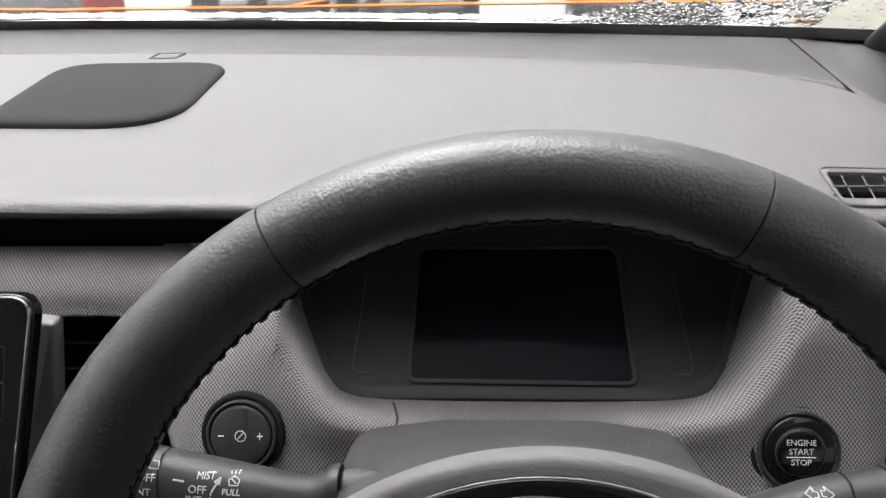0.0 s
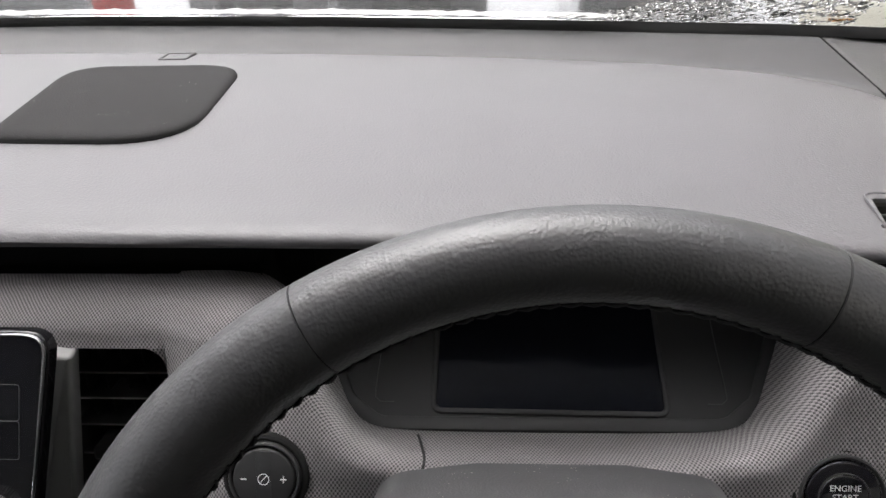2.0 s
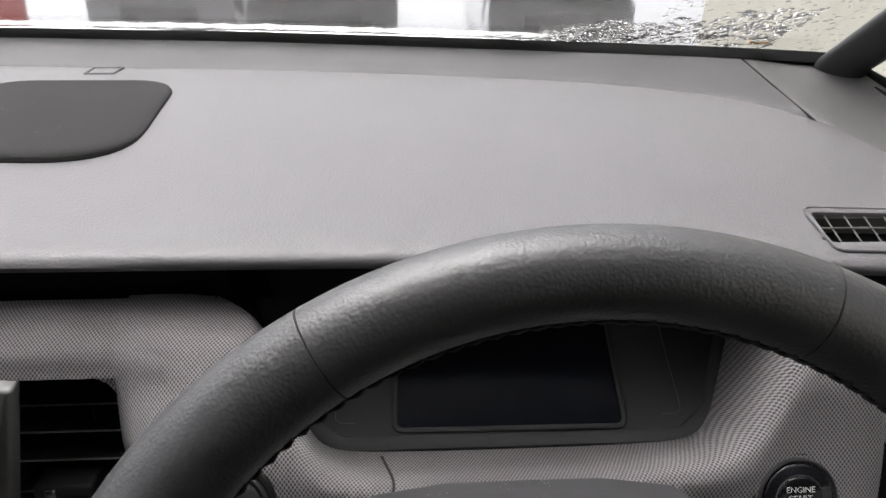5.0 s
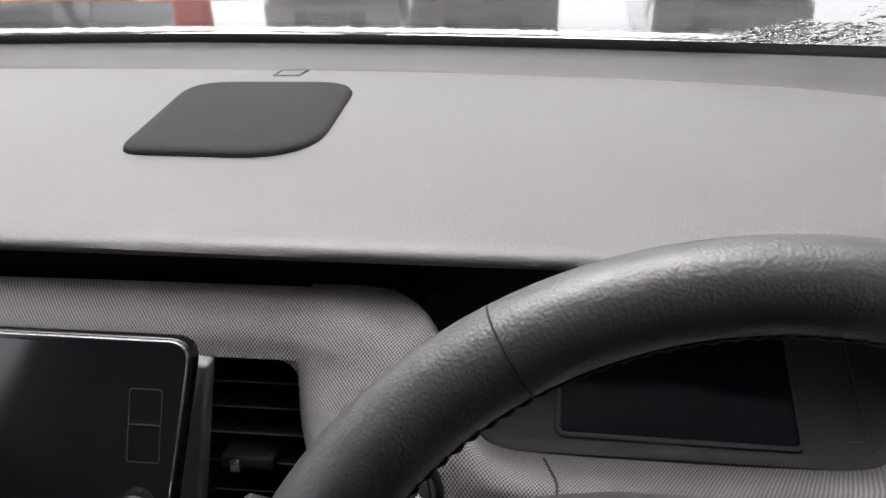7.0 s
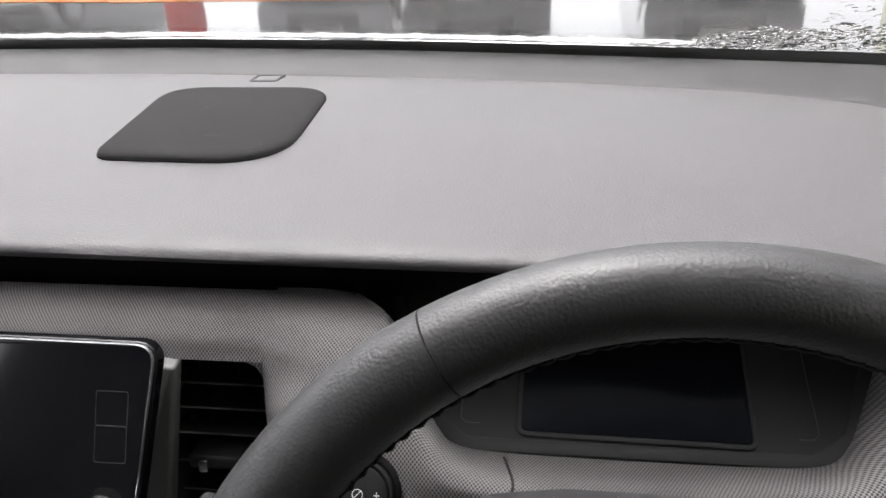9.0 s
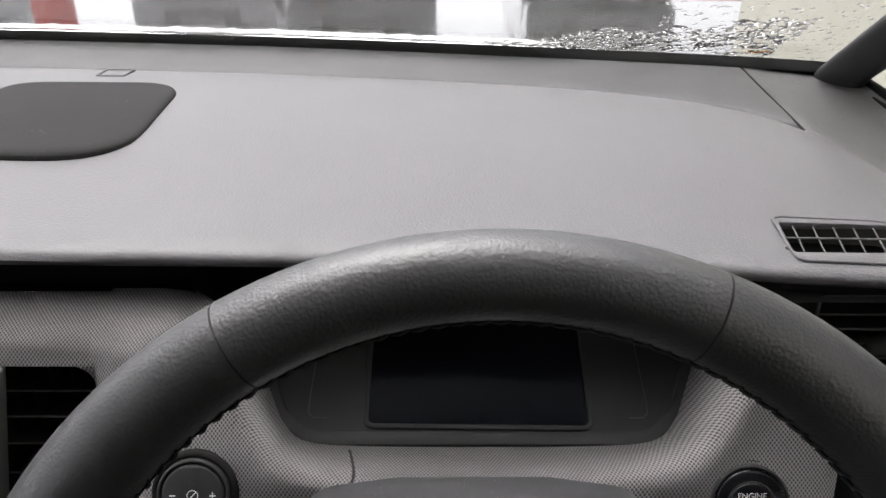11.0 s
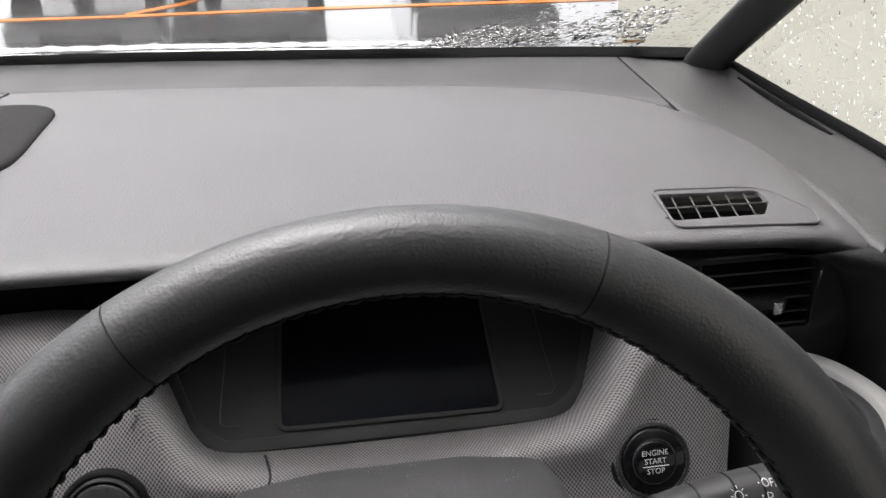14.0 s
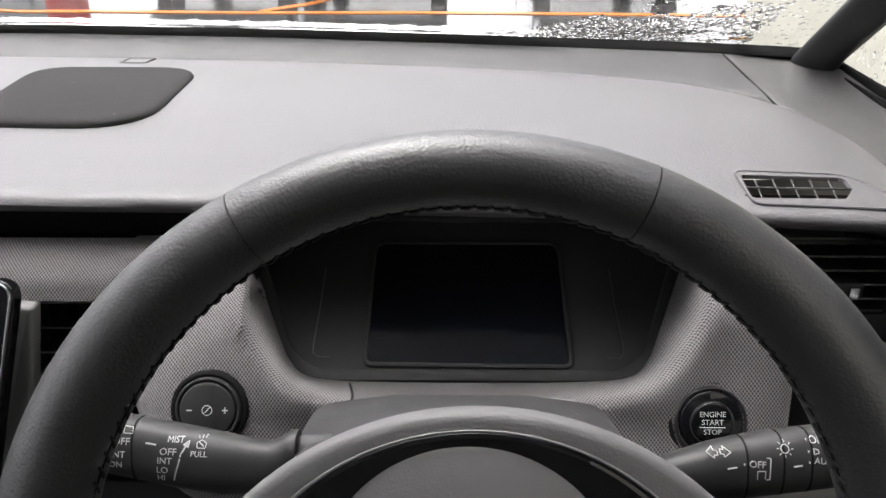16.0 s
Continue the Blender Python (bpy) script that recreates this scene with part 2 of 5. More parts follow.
def frothy(name):
    """Milky beaded water that lets the daylight behind it through."""
    mt = bpy.data.materials.new(name)
    mt.use_nodes = True
    nd, ln = mt.node_tree.nodes, mt.node_tree.links
    thru = nd.new("ShaderNodeBsdfTranslucent")
    thru.inputs["Color"].default_value = (0.9, 0.9, 0.88, 1)
    bulk = nd.new("ShaderNodeMixShader")
    bulk.inputs[0].default_value = 0.65
    ln.new(nd["Principled BSDF"].outputs[0], bulk.inputs[1])
    ln.new(thru.outputs[0], bulk.inputs[2])
    ln.new(bulk.outputs[0], nd["Material Output"].inputs["Surface"])
    nd["Principled BSDF"].inputs["Base Color"].default_value = (0.85, 0.85, 0.85, 1)
    nd["Principled BSDF"].inputs["Roughness"].default_value = 0.2
    return mt


PAD = material("soft_dash_plastic", (0.100, 0.097, 0.102), 0.47, grain=0.5, grain_size=0.0016, mottle=0.05, mottle_size=0.2)
STRIP = material("dash_rear_plastic", (0.048, 0.047, 0.049), 0.58, grain=0.3, grain_size=0.0014, mottle=0.05)
TRIM = material("grained_trim_plastic", (0.065, 0.064, 0.064), 0.5, grain=0.5, grain_size=0.0022, mottle=0.06)
BLACK = material("black_plastic", (0.022, 0.022, 0.023), 0.5, grain=0.3, grain_size=0.0014, mottle=0.1)
SATIN = material("satin_black_plastic", (0.024, 0.024, 0.0245), 0.5, spec=0.4, grain=0.1, grain_size=0.001, mottle=0.08)
# near-black for rubber seals and joints, also paints the shade inside recesses
RUBBER_SHADE = material("black_rubber_and_shade", (0.012, 0.012, 0.012), 0.8, spec=0.08)
GLOSS = material("gloss_black", (0.006, 0.006, 0.007), 0.06, mottle=0.2, spec=0.5)
METER_BLACK = material("switched_off_meter", (0.009, 0.010, 0.014), 0.14, mottle=0.3, spec=0.05)
PANEL = material("matt_meter_panel", (0.048, 0.048, 0.049), 0.75, spec=0.2, grain=0.15, grain_size=0.001, mottle=0.06)
GLASS_BLACK = material("switched_off_display", (0.004, 0.004, 0.006), 0.12, mottle=0.3, spec=1.0)
MESH = material("speaker_cloth", (0.024, 0.0235, 0.024), 0.9, spec=0.25, grain=0.9, grain_size=0.0012, mottle=0.15, mottle_size=0.03, dust=0.6)
COLUMN = material("dusty_column_plastic", (0.038, 0.038, 0.0395), 0.52, spec=0.4, grain=0.35, grain_size=0.0013, mottle=0.1, dust=0.8)
LEATHER = material("wheel_leather", (0.022, 0.022, 0.0242), 0.44, spec=0.9, grain=0.5, grain_size=0.0013, mottle=0.1, mottle_size=0.02, wrinkle=0.10, wrinkle_size=0.0036, stretch=(0.6, 2.0, 1.0))
THREAD = material("black_thread", (0.012, 0.012, 0.013), 0.7)
HUB = material("airbag_cover_plastic", (0.16, 0.157, 0.162), 0.55, grain=0.4, grain_size=0.0012, mottle=0.06)
SILVER = material("light_grey_paint", (0.38, 0.376, 0.368), 0.4, mottle=0.05, grain=0.05)
GREY = material("mid_grey_paint", (0.2, 0.2, 0.2), 0.4, mottle=0.06)
CHROME = material("chrome", (0.8, 0.8, 0.81), 0.25, metal=1.0, mottle=0.04)
PILLAR = material("pillar_trim_grey", (0.135, 0.134, 0.129), 0.6, grain=0.45, grain_size=0.0018, mottle=0.05)
PILLAR_DARK = material("pillar_trim_dark", (0.020, 0.020, 0.021), 0.55, grain=0.4, grain_size=0.0018, mottle=0.05)
END = material("black_end_plastic", (0.016, 0.016, 0.0165), 0.55, spec=0.25, grain=0.5, grain_size=0.002, mottle=0.08)
SLAT = material("smooth_black_slat", (0.035, 0.035, 0.035), 0.3, spec=0.5, mottle=0.1)
DOOR = material("door_panel_plastic", (0.07, 0.071, 0.066), 0.55, grain=0.55, grain_size=0.0022, mottle=0.08)
LINING = material("headlining_cloth", (0.45, 0.44, 0.42), 0.9, grain=0.3, grain_size=0.002)
WHITE = material("white_print", (0.8, 0.8, 0.8), 0.5, mottle=0.05)
PRINT = material("dull_print", (0.45, 0.45, 0.45), 0.5, mottle=0.15)
LINE = material("grey_print", (0.07, 0.07, 0.07), 0.5, mottle=0.1)
FABRIC = woven("woven_dash_fabric", (0.042, 0.040, 0.041), (0.222, 0.209, 0.213), 0.0024)
GLASS = clear("window_glass", 1.45)
WATER = clear("rain_water", 1.33)
FOAM = frothy("beaded_rain_water")
LEAF = material("orange_leaf", (0.55, 0.22, 0.02), 0.6, mottle=0.3, mottle_size=0.004)


# ---- the dashboard ----
DASH_REAR = [(-1.2, 0.70), (-0.72, 0.752), (-0.42, 0.747), (-0.15, 0.727), (0.02, 0.704), (0.14, 0.682), (0.20, 0.668), (0.25, 0.650), (0.30, 0.627), (0.335, 0.600), (0.36, 0.575), (0.378, 0.546)]
GLASS_BASE = [(-1.25, 0.75), (-0.8, 0.826), (-0.45, 0.826), (-0.16, 0.80), (0.0, 0.777), (0.25, 0.736), (0.33, 0.722), (0.44, 0.697), (0.5, 0.67)]
GLASS_Z, STRIP_Z = 1.140, 1.131
WAY_UP = V((0, -0.86, 0.51)).normalized()
dashboard = thing("dashboard", (0, 0.4, 0.95), "dark grey soft plastic car dashboard with a woven fabric band", "dashboard")


def pad_section(x):
    """Cross-section of the upper pad at x, from the undercut round the lip to the rear crease."""
    lip = lerp_table([(-1.2, 0.32), (-0.42, 0.3125), (0.01, 0.306), (0.2, 0.298), (0.27, 0.287), (0.33, 0.281), (0.382, 0.277)], x)
    rear = lerp_table(DASH_REAR, x)
    z = 1.119
    front = [(0.075, 1.0855), (0.048, 1.0885), (0.032, 1.0915), (0.022, 1.0948), (0.0135, 1.0985), (0.0062, 1.1030), (0.0012, 1.1075), (0.0022, 1.1112), (0.0085, 1.1142), (0.022, 1.1160), (0.045, 1.1170)]
    return [V((x, lip + a, b)) for a, b in front] + [
        V((x, lip + 0.09, z)), V((x, 0.5 * (lip + rear), z + 0.003)), V((x, rear - 0.06, z + 0.003)), V((x, rear - 0.012, z + 0.0015)), V((x, rear, z - 0.001)), V((x, rear + 0.004, z - 0.008))]


# the line where the pad meets the corner trim, by distance ahead: (y, x), (y, z)
CREASE_X = [(0.26, 0.4035), (0.274, 0.399), (0.29, 0.4005), (0.31, 0.402), (0.335, 0.404), (0.36, 0.405), (0.39, 0.4045), (0.42, 0.403), (0.445, 0.4005), (0.47, 0.396), (0.50, 0.389), (0.525, 0.383), (0.546, 0.379), (0.63, 0.3765)]
CREASE_Z = [(0.26, 1.101), (0.274, 1.104), (0.31, 1.1065), (0.36, 1.109), (0.42, 1.112), (0.48, 1.1145), (0.546, 1.1175), (0.63, 1.118)]
xs = [-1.2 + 1.2 * k / 24 for k in range(24)] + [0.32 * k / 80 for k in range(81)] + [0.32 + 0.062 * k / 28 for k in range(1, 29)]
rows = []
for x in xs:
    row = spline(pad_section(x), 130)
    if x > 0.32:
        w = (x - 0.32) / 0.062
        bent = []
        for p in row:
            fall = max(0.0, 1.1195 - lerp_table(CREASE_Z, p.y)) * w ** 4
            low = 0.010 * w * w * smoothstep(1.108, 1.096, p.z)
            bent.append(V((0.32 + (lerp_table(CREASE_X, p.y) - 0.32) * w, p.y - 0.006 * w ** 3 * smoothstep(1.11, 1.10, p.z), p.z - fall - low)))
        row = bent
    rows.append(row)
rows.append([p + V((0.0015, 0, -0.004)) for p in rows[-1]])
bm = sheet(rows)
GRILLE_HOLE = rounded([(0.2715, 0.3105, 0.003), (0.336, 0.3095, 0.004), (0.348, 0.326, 0.004), (0.350, 0.345, 0.005), (0.2765, 0.350, 0.004)])


def inside(outline, x, y):
    hit = False
    for a, b in zip(outline, outline[1:] + outline[:1]):
        if (a.y > y) != (b.y > y) and x < a.x + (b.x - a.x) * (y - a.y) / (b.y - a.y):
            hit = not hit
    return hit


reach = inset(GRILLE_HOLE, -0.0022)
opening = [f for f in bm.faces if f.calc_center_median().z > 1.111 and inside(reach, f.calc_center_median().x, f.calc_center_median().y)]
bmesh.ops.delete(bm, geom=opening, context="FACES")
top_pad = part("top_pad", bm, PAD, dashboard, "soft grained dark grey top pad", 60)

# strip between the pad and the windscreen, rising towards the glass
rows = []
for k in range(61):
    x = -1.2 + 1.5755 * k / 60
    r = lerp_table(DASH_REAR, x) - 0.004
    g = lerp_table(GLASS_BASE, x)
    rows.append(spline([V((x, r, 1.106)), V((x, r + 0.003, 1.1165)), V((x, 0.5 * (r + g), 1.1245)), V((x, g - 0.01, STRIP_Z)), V((x, g + 0.02, STRIP_Z + 0.002))], 12))
part("rear_strip", sheet(rows), STRIP, dashboard, "matt dark grey strip along the windscreen", 60)

# small sensor recess behind the speaker
m = frame_of((-0.303, 0.714, 1.1228), (1, 0, 0), (0, 1, 0))
cut = rounded([(-0.017, -0.014, 0.004), (0.015, -0.014, 0.004), (0.018, 0.015, 0.004), (-0.015, 0.015, 0.004)])
part("sensor_frame", ring_plate(cut, inset(cut, 0.0035), m, 0.004, 0.001), BLACK, dashboard, "narrow black frame of a sensor")
part("sensor_cover", slab(inset(cut, 0.003), m @ pose(0, 0, -0.001), 0.003, 0.0006), PAD, dashboard, "grey sensor cover")

# speaker cover
speaker = thing("dashboard_speaker", (-0.30, 0.55, 1.121), "dusty black cloth-covered speaker lid on the dashboard", "speaker")
m = frame_of((0, 0, 1.1264), (1, 0, 0), (0, 1, 0))
lid = rounded([(-0.372, 0.458, 0.024), (-0.2025, 0.450, 0.064), (-0.2125, 0.664, 0.050), (-0.396, 0.666, 0.044)], 8)
lid_rows = [[m @ V((p.x, p.y, -0.009)) for p in lid], [m @ V((p.x, p.y, -0.003)) for p in lid], [m @ V((p.x, p.y, -0.0012)) for p in inset(lid, 0.0012)], [m @ V((p.x, p.y, 0)) for p in inset(lid, 0.004)],
            [m @ V((p.x, p.y, 0.0008)) for p in inset(lid, 0.008)], [m @ V((p.x, p.y, 0.0012)) for p in inset(lid, 0.014)]]
part("speaker_lid", sheet(lid_rows, closed=True, caps=True), MESH, speaker)
part("speaker_gap", slab(inset(lid, -0.0010), m @ pose(0, 0, -0.0047), 0.004, 0.0004), RUBBER_SHADE, speaker, "dark gap round the lid")

# fabric band: long pad to the passenger side
VENT_L = (-0.258, -0.172, 0.915, 1.047)


def band_section(x, low):
    back = 0.335
    f = 0.286
    if low:
        tail = [V((x, f - 0.002, 1.052)), V((x, f - 0.004, 1.0475))]
    else:
        tail = [V((x, f - 0.004, 1.047)), V((x, f - 0.008, 1.02)), V((x, f - 0.014, 0.97)), V((x, f - 0.02, 0.90))]
    return [V((x, back, 1.066)), V((x, back - 0.004, 1.074)), V((x, back - 0.02, 1.0755)), V((x, 0.5 * (back + f) + 0.002, 1.0745)), V((x, f + 0.018, 1.0715)), V((x, f + 0.007, 1.066)), V((x, f + 0.001, 1.059))] + tail


bm = bmesh.new()
rows = [spline(band_section(-1.2 + 0.94 * k / 20, True), 26) for k in range(21)]
rows += [spline(band_section(-0.26 + 0.088 * k / 8, True), 26) for k in range(1, 9)]
band = part("fabric_band", sheet(rows, bm=bm), FABRIC, dashboard, "grey woven fabric padding", 70)
rows = [[V((VENT_L[0] - 0.25, 0.278, z)), V((VENT_L[0] - 0.02, 0.278, z)), V((VENT_L[0], 0.30, z))] for z in (1.06, 0.97, 0.88)]
part("lower_panel", sheet(rows), BLACK, dashboard, "black plastic panel behind the display")

# fabric round the instruments: inner edge, ridge, face and outer edge
CL_X, CL_O, CL_S = 0.076, V((0, 0.310, 0.979)), V((0, 0.86, 0.51))


def on_cluster(x, s, lift=0.0):
    return V((x, 0, 0)) + CL_O + CL_S * s + V((0, -0.51, 0.86)) * lift


def face_y(z):
    return 0.214 + 0.466 * (z - 1.004)


# half outlines as (offset from the middle, height or slope length, set back from the face), top to bottom
half_inner = [(-0.174, 0.080), (-0.1475, 0.020), (-0.1385, 0.002), (-0.1215, -0.0130), (-0.06, -0.0160), (0.0, -0.0162)]
half_ridge = [(-0.152, 1.056, 0.006), (-0.140, 1.036, 0.004), (-0.128, 1.022, 0.003), (-0.104, 1.009, 0.006), (-0.055, 0.993, 0.022), (0.0, 0.989, 0.024)]
ridge_right = [(x, z, back + 0.005 * smoothstep(1.056, 1.03, z)) for x, z, back in half_ridge]
half_mid = [(-0.204, 1.047, 0.026), (-0.206, 1.028, 0.012), (-0.204, 0.995, 0.008), (-0.18, 0.950, 0.006), (-0.06, 0.955, 0.01), (0.0, 0.955, 0.012)]
mid_right = [(-0.208, 1.061, 0.006), (-0.209, 1.035, 0.008), (-0.206, 0.995, 0.011), (-0.18, 0.950, 0.006), (-0.06, 0.955, 0.01), (0.0, 0.955, 0.012)]
half_out = [(-0.2495, 1.048, 0.049), (-0.2495, 1.03, 0.057), (-0.2495, 0.98, 0.075), (-0.21, 0.915, 0.06), (-0.06, 0.925, 0.0), (0.0, 0.925, 0.0)]
out_right = [(-0.215, 1.058, 0.03), (-0.217, 1.03, 0.03), (-0.216, 0.98, 0.03), (-0.19, 0.915, 0.02), (-0.06, 0.925, 0.0), (0.0, 0.925, 0.0)]
# the same rows carried on over the top, towards the centre and towards the outer vent
over_left = [[(-0.112, 0.345, 1.030), (-0.090, 0.335, 1.020), (-0.085, 0.345, 1.015), (-0.090, 0.362, 1.013)],
             [(-0.116, 0.335, 1.0715), (-0.095, 0.314, 1.0715), (-0.083, 0.285, 1.0685), (-0.079, 0.265, 1.063)],
             [(-0.140, 0.335, 1.0742), (-0.138, 0.314, 1.0755), (-0.135, 0.288, 1.0712), (-0.133, 0.273, 1.062)],
             [(-0.1735, 0.335, 1.0740), (-0.1735, 0.318, 1.0755), (-0.1735, 0.301, 1.0712), (-0.1735, 0.288, 1.0610)]]
over_right = [[(0.255, 0.385, 1.025), (0.245, 0.36, 1.04)], [(0.236, 0.262, 1.076), (0.238, 0.292, 1.081)],
              [(0.279, 0.260, 1.079), (0.276, 0.292, 1.084)], [(0.288, 0.280, 1.074), (0.284, 0.296, 1.079)]]


def face_point(p, s):
    return V((CL_X + s * p[0], face_y(p[1]) + p[2], p[1]))


def both(left, right, make, over_a, over_b):
    return [V(p) for p in over_a] + [make(p, 1) for p in left] + [make(p, -1) for p in right[-2::-1]] + [V(p) for p in over_b]


loops = [both(half_inner, half_inner, lambda p, s: on_cluster(CL_X + s * p[0], p[1], -0.001), over_left[0], over_right[0]),
         both(half_ridge, ridge_right, face_point, over_left[1], over_right[1]),
         both(half_mid, mid_right, face_point, over_left[2], over_right[2]),
         both(half_out, out_right, face_point, over_left[3], over_right[3])]


def by_knot(points, per):
    """A smooth curve with the same count of steps between each two knots."""
    out = []
    for i in range(len(points) - 1):
        p0, p1, p2, p3 = points[max(i - 1, 0)], points[i], points[i + 1], points[min(i + 2, len(points) - 1)]
        for q in range(per):
            u = q / per
            m1, m2 = (p2 - p0) * 0.5, (p3 - p1) * 0.5
            out.append((2 * u**3 - 3 * u**2 + 1) * p1 + (u**3 - 2 * u**2 + u) * m1 + (3 * u**2 - 2 * u**3) * p2 + (u**3 - u**2) * m2)
    return out + [points[-1]]


loops = [by_knot(path, 6) for path in loops]
columns = []
for k in range(len(loops[0])):
    a, b, c, d = (path[k] for path in loops)
    w = (b - a)
    bend = a + w * 0.55 + V((0, 0.014, -0.006))
    columns.append(spline([a, bend, b, b + (c - b) * 0.3, c, d], 26))
for _ in range(3):
    columns = [columns[0]] + [[(p + q * 2 + r) / 4 for p, q, r in zip(columns[i - 1], columns[i], columns[i + 1])] for i in range(1, len(columns) - 1)] + [columns[-1]]
surround = part("fabric_surround", sheet(columns, local=True), FABRIC, dashboard, "grey woven fabric sculpted round the instruments", 70)
# rounded upper corner of the fabric round the centre vent
rows = []
for k in range(13):
    a = math.pi / 2 * k / 12
    x, z = -0.1875 + 0.0145 * math.sin(a), 1.0335 + 0.0145 * math.cos(a)
    rows.append([V((-0.1725, 0.2832, 1.0485)), V(((x - 0.1725) / 2, 0.2822, (z + 1.0485) / 2)), V((x, 0.2820, z)), V((x - 0.0012 * math.sin(a), 0.2850, z - 0.0012 * math.cos(a))), V((x, 0.2980, z))])
part("fabric_corner", sheet(rows), FABRIC, dashboard, "rounded fabric corner over the centre vent", 70)
# seam across the fabric under the instruments
k = 45
part("fabric_seam", tube([p + V((0, -0.0005, 0.0006)) for p in columns[k][2:11]], 0.0009, 6), THREAD, dashboard, "dark seam in the fabric")

# recess under the pad (shade painted near-black), dashboard end and side trim
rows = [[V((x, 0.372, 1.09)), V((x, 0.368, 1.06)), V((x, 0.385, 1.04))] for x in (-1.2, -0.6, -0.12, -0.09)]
part("recess", sheet(rows), RUBBER_SHADE, dashboard, "recess under the pad lip, shade coloured in near-black")
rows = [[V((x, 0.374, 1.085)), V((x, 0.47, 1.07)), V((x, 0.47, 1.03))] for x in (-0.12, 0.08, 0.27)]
part("recess", sheet(rows), RUBBER_SHADE, dashboard, "recess over the instruments, shade coloured in near-black")
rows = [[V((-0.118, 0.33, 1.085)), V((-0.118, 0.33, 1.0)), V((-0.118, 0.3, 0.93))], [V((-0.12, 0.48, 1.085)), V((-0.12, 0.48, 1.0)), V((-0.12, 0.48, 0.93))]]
part("recess_wall", sheet(rows), RUBBER_SHADE, dashboard, "inner wall of the recess, shade coloured in near-black")


seam_a = [(0.345, 0.287, 1.0955), (0.366, 0.286, 1.091), (0.390, 0.283, 1.080), (0.404, 0.279, 1.063), (0.415, 0.275, 1.038), (0.424, 0.270, 1.005), (0.429, 0.266, 0.93), (0.429, 0.266, 0.6)]
edge_b = [(0.392, 0.276, 1.1015), (0.404, 0.262, 1.0985), (0.420, 0.242, 1.0915), (0.436, 0.231, 1.077), (0.443, 0.234, 1.060), (0.443, 0.242, 1.03), (0.441, 0.256, 0.95), (0.44, 0.262, 0.6)]
rows = []
for p, q in zip(by_knot([V(p) for p in seam_a], 6), by_knot([V(p) for p in edge_b], 6)):
    rows.append(spline([p + V((-0.012, 0.03, 0)), p + V((-0.003, 0.006, 0)), p, p.lerp(q, 0.35) + V((0.0, -0.004, 0.001)), p.lerp(q, 0.8) + V((0.001, -0.002, 0.001)), q, q + V((0.005, 0.006, -0.001)), q + V((0.009, 0.03, -0.005)), q + V((0.010, 0.10, -0.016))], 30))
part("end_panel", sheet(rows), END, dashboard, "black grained plastic end of the dashboard", 60)
VENT_R = (0.292, 0.378, 1.030, 1.086)
part("gap_filler", box((0.456, 0.245, 0.5), (0.460, 0.34, 1.05)), RUBBER_SHADE, dashboard, "dark gap beside the door")
rows = [[V((x, 0.297, 1.0885)), V((x, 0.297, 1.06)), V((x, 0.296, 1.03)), V((x, 0.296, 0.95))] for x in (0.380, 0.390, 0.400, 0.410)]
part("vent_side_panel", sheet(rows), SATIN, dashboard, "black plastic beside the air vent")
rows = [[V((x, 0.336, 1.0925)), V((x, 0.307, 1.0925)), V((x, 0.301, 1.0905)), V((x, 0.298, 1.0865))] for x in (0.20, 0.24, 0.30, 0.34, 0.39)]
part("vent_hood", sheet(rows), SATIN, dashboard, "black hood over the air vent")
rows = [[V((x, 0.297, 1.030)), V((x, 0.297, 0.98)), V((x, 0.297, 0.6))] for x in (0.28, 0.33, 0.382)]
part("lower_end_panel", sheet(rows), BLACK, dashboard, "black plastic under the air vent")
rows = [[V((x, 0.262, 0.90)), V((x, 0.262, 0.6)), V((x, 0.5, 0.5))] for x in (-1.2, -0.5, 0.0, 0.3)]
part("knee_panel", sheet(rows), BLACK, dashboard, "black plastic knee panel")

# side trim between pad and quarter window
rows = []
for k in range(25):
    u = k / 24
    inner = spline([(0.376, 0.690, 1.128), (0.3765, 0.62, 1.1215), (0.380, 0.546, 1.1155), (0.396, 0.47, 1.1115), (0.4035, 0.42, 1.1095), (0.4055, 0.36, 1.1065), (0.4025, 0.31, 1.104), (0.400, 0.27, 1.0995)], 25)[k]
    outer = spline([(0.492, 0.668, 1.128), (0.493, 0.60, 1.122), (0.494, 0.52, 1.118), (0.494, 0.42, 1.115), (0.493, 0.39, 1.113), (0.489, 0.362, 1.112)], 25)[k]
    sag = 0.007 * math.sin(math.pi * min(1, 0.15 + u))
    rows.append(spline([inner + V((0, 0, -0.012)), inner, inner.lerp(outer, 0.3) + V((0, 0, -0.5 * sag)), inner.lerp(outer, 0.65) + V((0, 0, -sag)), inner.lerp(outer, 0.9) + V((0, 0, -0.2 * sag)), outer], 18))
front = [V((p.x, lerp_table(GLASS_BASE, p.x) + 0.004, p.z + 0.003)) for p in rows[0]]
tuck = [p + V((0.003, 0.012, -0.016)) for p in rows[-1]]
side_trim = part("side_trim", sheet([front] + rows + [tuck]), TRIM, dashboard, "grained dark grey corner trim below the quarter window", 60)
slot = [V((0.481, 0.630, 1.1225)), V((0.482, 0.55, 1.1175)), V((0.4825, 0.46, 1.1145))]
part("demister_slot", tube(spline(slot, 20), lambda u: 0.0034 * (0.4 + 0.6 * math.sin(math.pi * min(1, max(0.02, u)))), 8), RUBBER_SHADE, dashboard, "dark demister slot")
part("trim_joint", tube(spline([(0.3755, 0.712, 1.1318), (0.3762, 0.63, 1.1245), (0.378, 0.546, 1.1165)], 16), 0.0011, 6), RUBBER_SHADE, dashboard, "dark joint between dashboard and corner trim")

